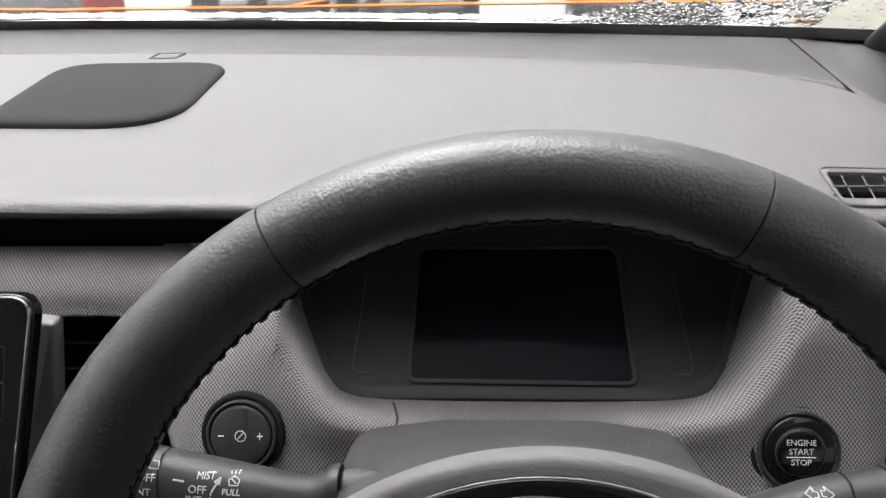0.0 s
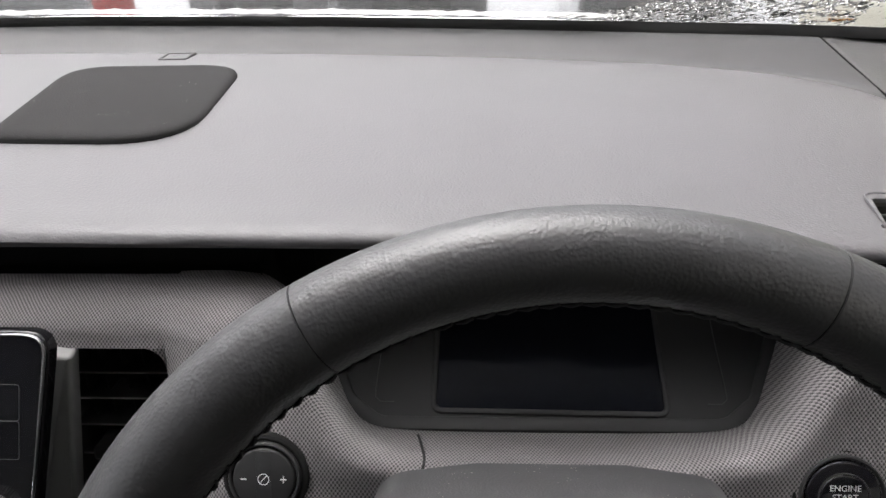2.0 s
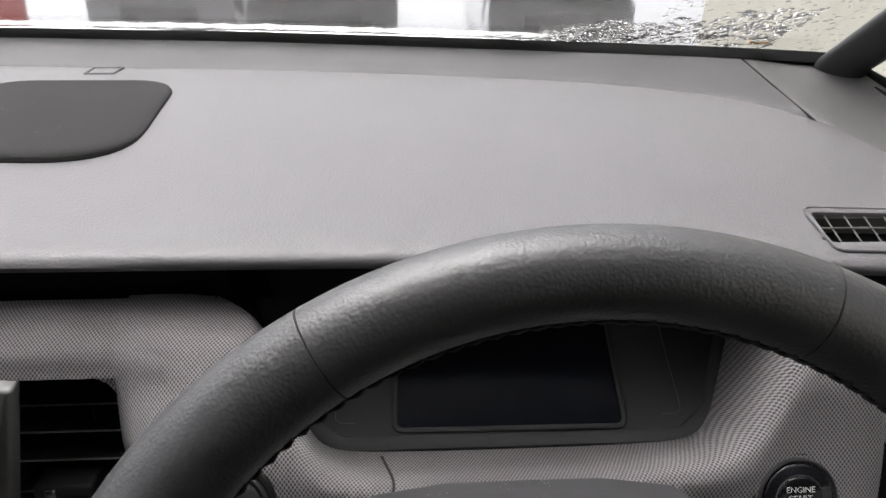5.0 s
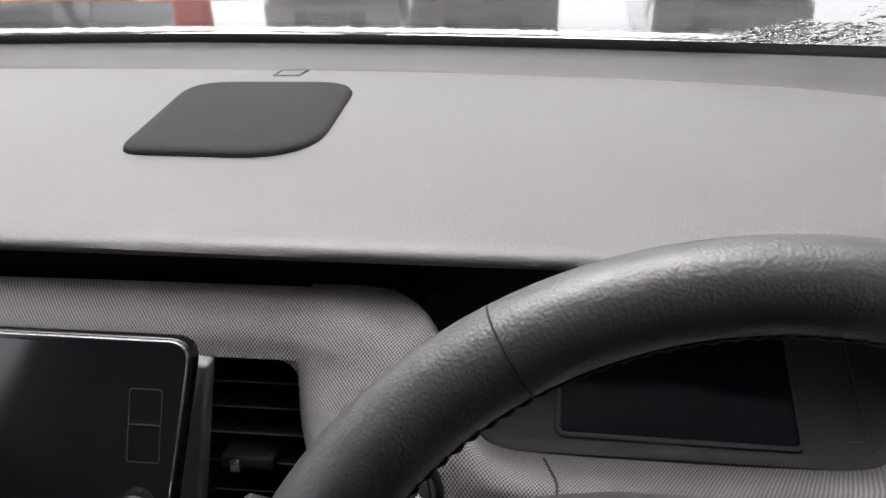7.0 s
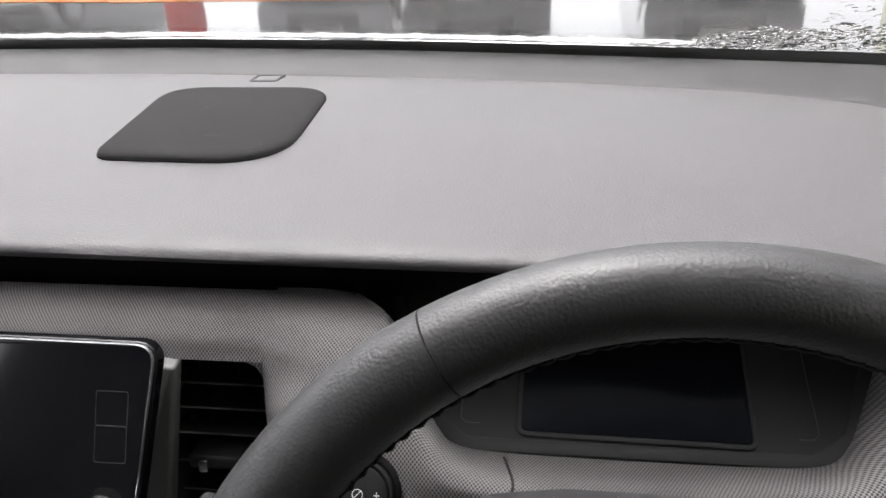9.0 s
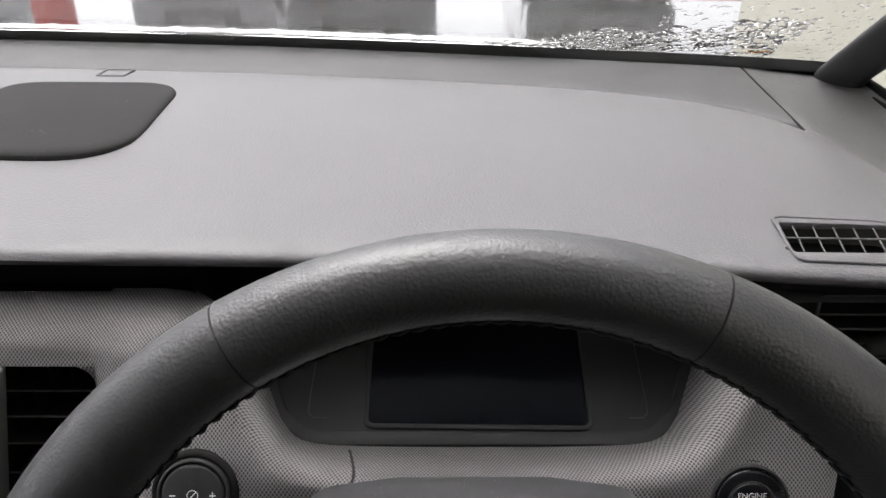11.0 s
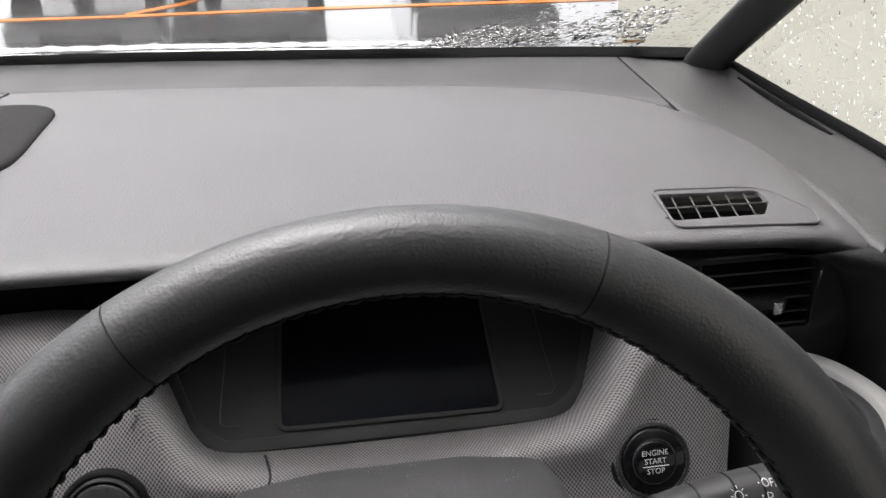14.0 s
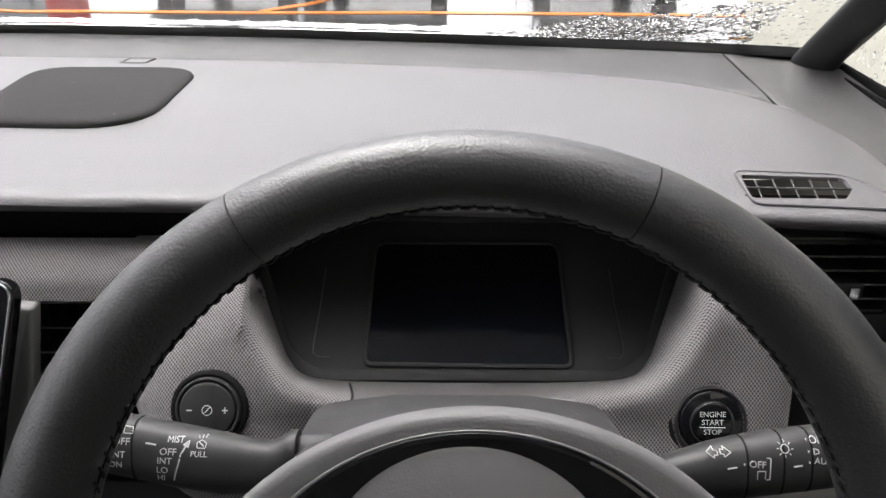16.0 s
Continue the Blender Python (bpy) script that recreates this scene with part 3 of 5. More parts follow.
# demister vent on the pad
vent = thing("demister_vent", (0.32, 0.335, 1.113), "black plastic demister grille set into the dashboard pad", "air vent")
m = frame_of((0, 0, 1.0993), (1, 0, 0), (0, 1, 0.055))
rim = rounded([(0.269, 0.300, 0.008), (0.3665, 0.2912, 0.008), (0.3725, 0.309, 0.014), (0.354, 0.3505, 0.030), (0.273, 0.3575, 0.008)])
part("vent_frame", ring_plate(rim, GRILLE_HOLE, m @ pose(0, 0, 0.0004), 0.0035, 0.0010), PAD, vent, "grey plastic frame")
part("vent_well", slab(inset(GRILLE_HOLE, -0.008), m @ pose(0, 0, -0.020), 0.004, 0.0002), RUBBER_SHADE, vent, "dark opening")
lip_line = [m @ V((p.x, p.y, 0.0004)) for p in inset(rim, 0.0004)]
part("vent_lip", tube(lip_line + lip_line[:1], 0.0010, 6), PAD, vent, "raised rounded lip round the frame")
part("cross_bar", tube([m @ V((0.274, 0.331, -0.0016)), m @ V((0.349, 0.329, -0.0016))], 0.0008, 6), TRIM, vent)
for k in range(5):
    a, b = V((0.286 + 0.0133 * k, 0.3485 - 0.0008 * k, -0.0022)), V((0.2795 + 0.013 * k, 0.3105, -0.0022))
    part("grille_bar", tube([m @ a, m @ b], 0.0006, 6), TRIM, vent)


# ---- air vents ----
def air_vent(x0, x1, z0, z1, y, lean, slats, tab_x, tab_z, label, chrome_at, tab_w, stand, highlight_look):
    v = thing("air_vent", ((x0 + x1) / 2, y, z0), label, "air vent", "dashboard air vents")
    m = frame_of((0, y, z0), (1, 0, 0), (0, lean, 1))
    h = z1 - z0
    outer = rounded([(x0 - 0.003, -0.003, 0.006), (x1 + 0.003, -0.003, 0.006), (x1 + 0.003, h + 0.003, 0.012), (x0 - 0.003, h + 0.003, 0.006)])
    inner = rounded([(x0, 0, 0.005), (x1, 0, 0.005), (x1, h, 0.010), (x0, h, 0.005)])
    part("vent_frame", ring_plate(outer, inner, m, 0.05, 0.0012), BLACK, v)
    part("vent_well", slab(inner, m @ pose(0, 0, -0.04), 0.004, 0.0003), RUBBER_SHADE, v, "dark inside of the vent")
    for s in slats:
        bm = slab(rounded([(x0 + 0.0005, -0.024, 0.0005), (x1 - 0.0005, -0.024, 0.0005), (x1 - 0.0005, 0, 0.0008), (x0 + 0.0005, 0, 0.0008)], 2), m @ pose(0, s, -0.004) @ pose(0, 0, 0, 90, 0, 0) @ pose(0, 0, 0.0008), 0.0018, 0.0007)
        slat = part("slat", bm, SLAT, v)
        # lighter tube paints the highlight that light leaves on the slat's front
        part("slat_highlight", tube([m @ V((x0 + 0.001, s + 0.0002, -0.0038)), m @ V((x1 - 0.001, s + 0.0002, -0.0038))], 0.0007, 6), highlight_look, slat, "thin lighter strip, painted highlight of the slat's front edge")
    for k in range(5):
        x = x0 + (x1 - x0) * (k + 0.7) / 5.6
        part("vane", box((x - 0.0006, y + 0.022, z0 + 0.004), (x + 0.0006, y + 0.036, z1 - 0.006)), RUBBER_SHADE, v)
    grip = rounded([(tab_x - tab_w, tab_z - 0.0055, 0.003), (tab_x + tab_w, tab_z - 0.0055, 0.003), (tab_x + tab_w, tab_z + 0.0055, 0.004), (tab_x - tab_w, tab_z + 0.0055, 0.004)])
    tab = part("vent_tab", slab(grip, m @ pose(0, 0, stand), 0.012 + stand, 0.003), SATIN, v, "black sliding tab")
    clip = rounded([(tab_x + chrome_at - 0.0042, tab_z - 0.0066, 0.0015), (tab_x + chrome_at + 0.0036, tab_z - 0.0062, 0.0015), (tab_x + chrome_at + 0.0036, tab_z + 0.0035, 0.0015), (tab_x + chrome_at - 0.0036, tab_z + 0.0035, 0.0015)])
    part("chrome_clip", slab(clip, m @ pose(0, 0, stand + 0.0026), 0.012, 0.0015), CHROME, tab, "small chrome clip")
    return v


air_vent(-0.256, -0.174, 0.905, 1.047, 0.286, 0.10, (0.130, 0.1095, 0.089, 0.067, 0.0425, 0.0165), -0.2205, 0.0520, "black plastic centre air vent with wide slats", -0.0075, 0.0195, 0.011, GREY)
air_vent(0.292, 0.379, 1.030, 1.088, 0.297, 0.05, (0.0445, 0.0335, 0.0225, 0.0110, 0.0015), 0.343, 0.0205, "black plastic outer air vent with chrome clip", 0.0070, 0.0150, 0.003, TRIM)
vent_trim = rounded([(-0.290, 0.90, 0.003), (-0.262, 0.90, 0.003), (-0.2285, 1.047, 0.003), (-0.256, 1.050, 0.006)])
part("vent_trim", slab(vent_trim, frame_of((0, 0.272, 0), (1, 0, 0), (0, 0, 1)), 0.012, 0.003), GREY, dashboard, "satin grey strip beside the centre vent")


# ---- centre display ----
display = thing("centre_display", (-0.37, 0.25, 0.93), "switched-off black glass touch display with rounded corners", "display")
m = frame_of((0, 0.2555, 1.081), (1, 0, 0), (0, 0.342, 0.94))
face = rounded([(-0.492, -0.150, 0.010), (-0.2520, -0.150, 0.010), (-0.2272, -0.0045, 0.012), (-0.492, -0.003, 0.010)], 8)
part("housing", slab(inset(face, -0.0022), m @ pose(0, 0, -0.002), 0.010, 0.002), GLOSS, display)
part("edge_trim", ring_plate(inset(face, -0.0009), inset(face, 0.0002), m @ pose(0, 0, 0.0004), 0.006, 0.0006), CHROME, display, "thin bright edge")
part("screen_glass", slab(face, m, 0.005, 0.0008), GLASS_BLACK, display, "glossy black glass")
for z0, z1 in ((-0.0572, -0.0342), (-0.0817, -0.0572)):
    key = rounded([(-0.2668 + 0.096 * (z0 + 0.0342), z0, 0.002), (-0.2452 + 0.096 * (z0 + 0.0342), z0, 0.002), (-0.2452 + 0.096 * (z1 + 0.0342), z1, 0.002), (-0.2668 + 0.096 * (z1 + 0.0342), z1, 0.002)], 3)
    part("key_outline", ring_plate(key, inset(key, 0.0003), m @ pose(0, 0, 0.0003), 0.0006, 0.0001), LINE, display, "thin grey outline of a touch key")
knob_m = m @ pose(-0.268, -0.1155, 0)
dial = part("volume_dial", disc(knob_m @ pose(0, 0, 0.014), 0.0115, 0.014, 0.002), GREY, display, "small knurled volume dial")
for k in range(40):
    a = 2 * math.pi * k / 40
    part("knurl", tube([knob_m @ V((0.0115 * math.cos(a), 0.0115 * math.sin(a), 0.001)), knob_m @ V((0.0115 * math.cos(a), 0.0115 * math.sin(a), 0.0125))], 0.0006, 5), CHROME, dial)


# ---- instrument cluster ----
cluster = thing("instrument_cluster", (CL_X, 0.31, 0.965), "switched-off digital instrument cluster in matt black plastic", "instrument panel")
cm = frame_of(on_cluster(CL_X, 0), (1, 0, 0), CL_S)
hexa = rounded([(-0.119, -0.0148, 0.022), (0.119, -0.0148, 0.022), (0.143, 0.004, 0.020), (0.196, 0.140, 0.01), (-0.196, 0.140, 0.01), (-0.143, 0.004, 0.020)], 8)
part("cluster_bezel", ring_plate(inset(hexa, -0.003), inset(hexa, 0.0075), cm @ pose(0, 0, 0.004), 0.02, 0.003), PANEL, cluster, "matt black outer frame")
part("cluster_panel", slab(inset(hexa, 0.006), cm @ pose(0, 0, -0.001), 0.006, 0.0005), PANEL, cluster, "matt black panel")
glass = rounded([(-0.0790, -0.0012, 0.005), (0.0785, -0.0028, 0.005), (0.0765, 0.109, 0.010), (-0.0765, 0.109, 0.010)], 6)
part("screen_frame", ring_plate(inset(glass, -0.0034), inset(glass, 0.0004), cm @ pose(0, 0, 0.0014), 0.006, 0.0010), PANEL, cluster, "raised frame of the screen")
part("screen", slab(glass, cm @ pose(0, 0, 0.0002), 0.003, 0.0003), METER_BLACK, cluster, "switched-off black screen")
for s in (-1, 1):
    path = [(0.118, 0.085), (0.1195, 0.045), (0.1215, 0.008), (0.119, 0.004), (0.108, 0.0035)]
    part("marker_line", tube(spline([cm @ V((s * x, y, -0.0004)) for x, y in path], 20), 0.00045, 5), LINE, cluster, "thin grey line")
part("cluster_hood", tube([cm @ V((-0.2, 0.140, 0.004)), cm @ V((0.2, 0.140, 0.004))], 0.006, 10), BLACK, cluster, "black edge above the screen")


# ---- round switches in the fabric ----
def round_switch(name, at, radius, label, category, face):
    t = thing(name, at, label, category)
    m = frame_of(at, (1, 0, 0), (0, 0.4226, 0.9063))
    n = 48
    ring = [V((radius * math.cos(2 * math.pi * k / n), radius * math.sin(2 * math.pi * k / n))) for k in range(n)]
    # ring coloured near-black in place of the shade in the switch's recess
    part("surround", ring_plate(inset(ring, -0.0042), inset(ring, 0.0004), m @ pose(0, 0, 0.0002), 0.022, 0.0022), RUBBER_SHADE, t, "near-black ring painted as the shaded recess round the switch")
    part("bezel", ring_plate(ring, inset(ring, 0.0022), m @ pose(0, 0, 0.0028), 0.01, 0.0012), SATIN, t, "thin inner ring")
    return t, m, part("cap", disc(m @ pose(0, 0, 0.0032), radius - 0.003, 0.008, 0.0014), face, t, "flat push face")


knob, km, cap = round_switch("dimmer_knob", (-0.0955, 0.2150, 1.0055), 0.0212, "round black dimmer switch with white symbols", "switch", SATIN)
flat = km @ pose(0, 0, 0.0034)
part("minus_sign", slab(rounded([(-0.0134, -0.0004, 0.0002), (-0.0098, -0.0004, 0.0002), (-0.0098, 0.0004, 0.0002), (-0.0134, 0.0004, 0.0002)], 2), flat, 0.0003, 0.00005), WHITE, knob, "white minus sign")
bm = slab(rounded([(0.0098, -0.0004, 0.0002), (0.0134, -0.0004, 0.0002), (0.0134, 0.0004, 0.0002), (0.0098, 0.0004, 0.0002)], 2), flat, 0.0003, 0.00005)
slab(rounded([(0.0113, -0.0021, 0.0002), (0.0119, -0.0021, 0.0002), (0.0119, 0.0021, 0.0002), (0.0113, 0.0021, 0.0002)], 2), flat @ pose(0, 0, 0.00005), 0.0003, 0.00005, bm)
part("plus_sign", bm, WHITE, knob, "white plus sign")
n = 32
circle = [V((0.0034 * math.cos(2 * math.pi * k / n), 0.0034 * math.sin(2 * math.pi * k / n))) for k in range(n)]
part("dial_symbol", ring_plate(circle, inset(circle, 0.0005), flat, 0.0003, 0.00005), WHITE, knob, "white dial symbol")
part("needle_symbol", tube([flat @ V((-0.0016, -0.0016, 0)), flat @ V((0.0020, 0.0022, 0))], 0.0003, 5), WHITE, knob, "white needle symbol")
band_face = rounded([(-0.0045, -0.0165, 0.001), (0.0045, -0.0165, 0.001), (0.0045, 0.0165, 0.001), (-0.0045, 0.0165, 0.001)])
part("centre_band", slab(band_face, km @ pose(0, 0, 0.00335), 0.001, 0.0002), BLACK, knob, "slightly lighter centre band")

button, em, cap = round_switch("start_button", (0.2330, 0.2185, 0.9945), 0.0240, "round gloss black engine start button with white writing", "button", GLOSS)
ring = [V((0.0145 * math.cos(2 * math.pi * k / n), 0.0145 * math.sin(2 * math.pi * k / n))) for k in range(n)]
part("bright_ring", ring_plate(ring, inset(ring, 0.0007), em @ pose(0, 0, 0.0040), 0.002, 0.0003), SATIN, button, "thin grey ring")
part("button_face", disc(em @ pose(0, 0, 0.0045), 0.0137, 0.004, 0.0012), GLOSS, button, "gloss black centre")
for text, y in (("ENGINE", 0.0058), ("START", 0.0006), ("STOP", -0.0057)):
    lettering(text, em @ pose(0, y, 0.0047), 0.0049, PRINT, button, "white printed word")
part("dividing_line", slab(rounded([(-0.0085, -0.0028, 0.0001), (0.0085, -0.0028, 0.0001), (0.0085, -0.0024, 0.0001), (-0.0085, -0.0024, 0.0001)], 2), em @ pose(0, 0, 0.0048), 0.0003, 0.00005), WHITE, button, "thin white line")


# ---- steering wheel ----
WC, TILT_W, SPIN = V((0.0692, 0.0462, 1.0326)), radians(22.6), 4.0
wm = frame_of(WC, (1, -0.0109, 0), (0, math.sin(TILT_W), math.cos(TILT_W))) @ pose(0, 0, 0, 0, 0, SPIN)
wheel = thing("steering_wheel", WC, "black leather steering wheel with stitched rim", "steering wheel")
RIM_R, RIM_A, RIM_B = 0.1889, 0.0164, 0.0164


def swell(angle):
    """How much the grip is thicker towards the sides, at an angle in degrees."""
    return 0.0052 * math.sin(radians(angle - SPIN)) ** 2 + 0.0006 * math.sin(radians(angle - SPIN))


def rim_ring(angle, a=RIM_A, b=RIM_B, seg=40):
    """A ring round the rim at an angle from the top, in degrees to the right."""
    c, s = math.sin(radians(angle)), math.cos(radians(angle))
    a, b = a + swell(angle), b + swell(angle)
    out = []
    for k in range(seg):
        q = 2 * math.pi * k / seg
        r = RIM_R + a * math.cos(q)
        out.append(wm @ V((r * c, r * s, b * math.sin(q))))
    return out


bounds = [-26.4, 26.4, 118, 242, 333.6]
for a, b in zip(bounds, bounds[1:]):
    steps = max(10, int((b - a) / 2.5))
    angles = [a + 0.12] + [a + (b - a) * k / steps for k in range(1, steps)] + [b - 0.12]
    first = rim_ring(a + 0.03, RIM_A - 0.0009, RIM_B - 0.0009)
    final = rim_ring(b - 0.03, RIM_A - 0.0009, RIM_B - 0.0009)
    part("rim_leather", sheet([first] + [rim_ring(q) for q in angles] + [final], closed=True, caps=True), LEATHER, wheel, "grained black leather wrap", 70)
for a in bounds[:4]:
    part("rim_seam", sheet([rim_ring(a - 0.1, RIM_A - 0.0005, RIM_B - 0.0005), rim_ring(a, RIM_A - 0.0002, RIM_B - 0.0002), rim_ring(a + 0.1, RIM_A - 0.0005, RIM_B - 0.0005)], closed=True), THREAD, wheel, "dark leather seam")
bm = bmesh.new()
for k in range(150):
    a0 = 360 * k / 150
    pts = []
    for u in (0, 0.5, 1.0):
        ang = radians(a0 + 2.1 * u)
        q = radians(180 - 12 - 16 * (u - 0.5))
        fat = swell(a0)
        r = RIM_R + (RIM_A + fat + 0.0004 + 0.0006 * math.sin(math.pi * u)) * math.cos(q)
        pts.append(wm @ V((r * math.sin(ang), r * math.cos(ang), (RIM_B + fat + 0.0006) * math.sin(q))))
    tube(pts, 0.00065, 5, bm)
tagged(part("rim_stitching", bm, THREAD, wheel, "row of slanted black stitches"), kind="stuff")
seam_line = [wm @ V(((RIM_R - (RIM_A + swell(a)) * 0.978) * math.sin(radians(a)), (RIM_R - (RIM_A + swell(a)) * 0.978) * math.cos(radians(a)), (RIM_B + swell(a)) * 0.21)) for a in range(0, 361, 3)]
part("stitch_groove", tube(seam_line, 0.0005, 5), RUBBER_SHADE, wheel, "groove under the stitches")


def arc_plate(radius, top, half, low, z, bulge, depth):
    """A domed plate: a round upper edge of that radius, straight below."""
    pts = [V((half * (1 - 2 * k / 40), 0)) for k in range(41)]
    pts = [V((p.x, top - radius + math.sqrt(max(radius**2 - p.x**2, 0)))) for p in pts]
    base = [V((-half, low)), V((-0.4 * half, low - 0.02)), V((0.4 * half, low - 0.02)), V((half, low))]
    outline = pts + base
    centre = V((0, low + 0.01))
    rows = [[wm @ V((p.x, p.y, z - depth)) for p in outline]]
    for u, lift in ((1.0, -0.004), (0.985, -0.001), (0.96, 0.0), (0.85, 0.35), (0.6, 0.75), (0.3, 0.95), (0.02, 1.0)):
        h = lift if lift < 0 else bulge * lift
        rows.append([wm @ V((*(centre + (p - centre) * u), z + h)) for p in outline])
    return sheet(rows, closed=True, caps=True)


part("spoke_cover", arc_plate(0.167, 0.0770, 0.150, -0.034, -0.024, 0.002, 0.014), HUB, wheel, "matt black upper hub cover", 50)
part("trim_ring", arc_plate(0.128, 0.0700, 0.100, -0.05, -0.0205, 0.001, 0.02), GLOSS, wheel, "gloss black trim round the airbag", 50)
part("airbag_cover", arc_plate(0.074, 0.0640, 0.0725, -0.05, -0.019, 0.012, 0.02), HUB, wheel, "domed matt grey airbag cover", 50)
edge = [wm @ V((0.128 * math.sin(radians(a)), 0.0700 - 0.1275 + 0.1275 * math.cos(radians(a)), -0.0203)) for a in range(-50, 51, 4)]
part("chrome_line", tube(edge, 0.0006, 6), GREY, wheel, "thin chrome line")
for s in (-1, 1):
    rows = []
    for k in range(9):
        u = k / 8
        x = s * (0.13 + 0.045 * u)
        h, zc = 0.028 - 0.006 * u, -0.024 + 0.014 * u
        rows.append([wm @ V((x, -0.01 + h * math.cos(q), zc + 0.008 * math.sin(q))) for q in (2 * math.pi * j / 16 for j in range(16))])
    part("spoke", sheet(rows, closed=True, caps=True), HUB, wheel, "matt black spoke")

# ---- steering column ----
COLUMN_END = V((0.0682, 0.0474, 1.0443))
column = thing("steering_column_cover", COLUMN_END + V((0, 0.1, -0.08)), "dusty dark grey plastic steering column cover", "column cover")
cmx = frame_of(COLUMN_END, (1, 0, 0), (0, math.sin(TILT_W), math.cos(TILT_W)))
rows = []
for u, w, t in ((0.0, 0.077, 0.0170), (0.02, 0.083, 0.0250), (0.08, 0.087, 0.0320), (0.3, 0.091, 0.0370), (0.6, 0.094, 0.0380), (0.9, 0.095, 0.0380), (1.0, 0.093, 0.0310)):
    z = -0.048 - 0.135 * u
    sect = rounded([(-w - 0.016, -0.012, 0.002), (w + 0.016, -0.012, 0.002), (w, t - 0.006, 0.024), (0.45 * w, t + 0.001, 0.06), (-0.45 * w, t + 0.001, 0.06), (-w, t - 0.006, 0.024)], 6)
    rows.append([cmx @ V((p.x, p.y, z)) for p in sect])
part("upper_cover", sheet(rows, closed=True, caps=True), COLUMN, column, "dusty grained upper cover", 50)
rows = []
for u, w in ((0.0, 0.076), (0.03, 0.082), (0.3, 0.090), (0.9, 0.094), (1.0, 0.092)):
    sect = rounded([(-0.8 * w, -0.055, 0.012), (0.8 * w, -0.055, 0.012), (w + 0.015, -0.0135, 0.002), (-w - 0.015, -0.0135, 0.002)], 5)
    rows.append([cmx @ V((p.x, p.y, -0.049 - 0.133 * u)) for p in sect])
part("lower_cover", sheet(rows, closed=True, caps=True), COLUMN, column, "grained lower cover", 50)


# ---- stalks ----
STALK_M = frame_of((-0.0065, 0.1451, 1.0270), (1, 0, 0), (0, math.sin(TILT_W), math.cos(TILT_W))) @ Matrix.Scale(1.13, 4)


def stalk_skin(table, x, y):
    """How far the lever's front lies in front of its middle plane."""
    c, a, b = (lerp_table([(row[0], row[k]) for row in table], x) for k in (1, 2, 3))
    v = min(0.98, abs(y - c) / a)
    return b * (1 - v ** 2.5) ** 0.4


def stalk(name, label, table, joints, collar_at):
    """A lever from (x, middle, half height, half depth) stations, given from left to right."""
    t = thing(name, STALK_M @ V((table[0][0], table[0][1], 0)), label, "control stalk", "steering column stalks")
    stations = [table[0][0] + (table[-1][0] - table[0][0]) * k / 60 for k in range(61)]

    def section(x, grow):
        c, a, b = (lerp_table([(row[0], row[k]) for row in table], x) for k in (1, 2, 3))
        out = []
        for k in range(36):
            q = 2 * math.pi * k / 36
            cs, sn = math.cos(q), math.sin(q)
            out.append(STALK_M @ V((x, c + (a + grow) * math.copysign(abs(cs) ** 0.8, cs), (b + grow) * math.copysign(abs(sn) ** 0.8, sn))))
        return out

    part("stalk_body", sheet([section(x, 0) for x in stations], closed=True, caps=True), SATIN, t, "matt black plastic lever", 50)
    for x in joints:
        part("groove", sheet([section(x + e, g) for e, g in ((-0.0007, -0.0002), (-0.0004, 0.00015), (0.0004, 0.00015), (0.0007, -0.0002))], closed=True), RUBBER_SHADE, t, "dark joint ring")
    x0, x1, y, r = collar_at
    rows = [[STALK_M @ V((x, y + r * f * math.cos(2 * math.pi * k / 28), r * f * math.sin(2 * math.pi * k / 28))) for k in range(28)] for x, f in ((x0, 0.8), (x0 + 0.1 * (x1 - x0), 0.97), (0.5 * (x0 + x1), 1.0), (x1 - 0.1 * (x1 - x0), 1.0), (x1, 0.95))]
    part("collar", sheet(rows, closed=True, caps=True), COLUMN, t, "dark grey plastic collar")
    return t


def printed(text, x, y, size, table, parent):
    """White print that follows the round of the lever."""
    ob = lettering(text, Matrix.Translation((x, y, 0)) @ Matrix.Rotation(radians(-3), 4, "Z"), size, PRINT, parent, "white printed word")
    for v in ob.data.vertices:
        v.co = STALK_M @ V((v.co.x, v.co.y, v.co.z + stalk_skin(table, v.co.x, v.co.y) + 0.0001))


def stroke(path, table, r, parent, label):
    fine = []
    for (x0, y0), (x1, y1) in zip(path, path[1:]):
        fine += [(x0 + (x1 - x0) * k / 4, y0 + (y1 - y0) * k / 4) for k in range(4)]
    fine.append(path[-1])
    return part("printed_symbol", tube([STALK_M @ V((x, y, stalk_skin(table, x, y))) for x, y in fine], r * 0.8, 5), PRINT, parent, label)


WIPER = [(-0.135, 0.0130, 0.0146, 0.0125), (-0.0907, 0.0044, 0.0150, 0.0125), (-0.070, 0.0003, 0.0152, 0.0125), (-0.052, -0.0030, 0.0150, 0.0122), (-0.038, -0.0042, 0.0134, 0.0112), (-0.028, -0.0036, 0.0114, 0.0102), (-0.0225, -0.0010, 0.0112, 0.0102), (-0.0185, 0.0022, 0.0112, 0.0104), (-0.0145, 0.0022, 0.0112, 0.0104)]
wiper = stalk("wiper_stalk", "black wiper control stalk with white printed symbols", WIPER, (-0.0918,), (-0.0140, 0.0020, 0.0030, 0.0088))
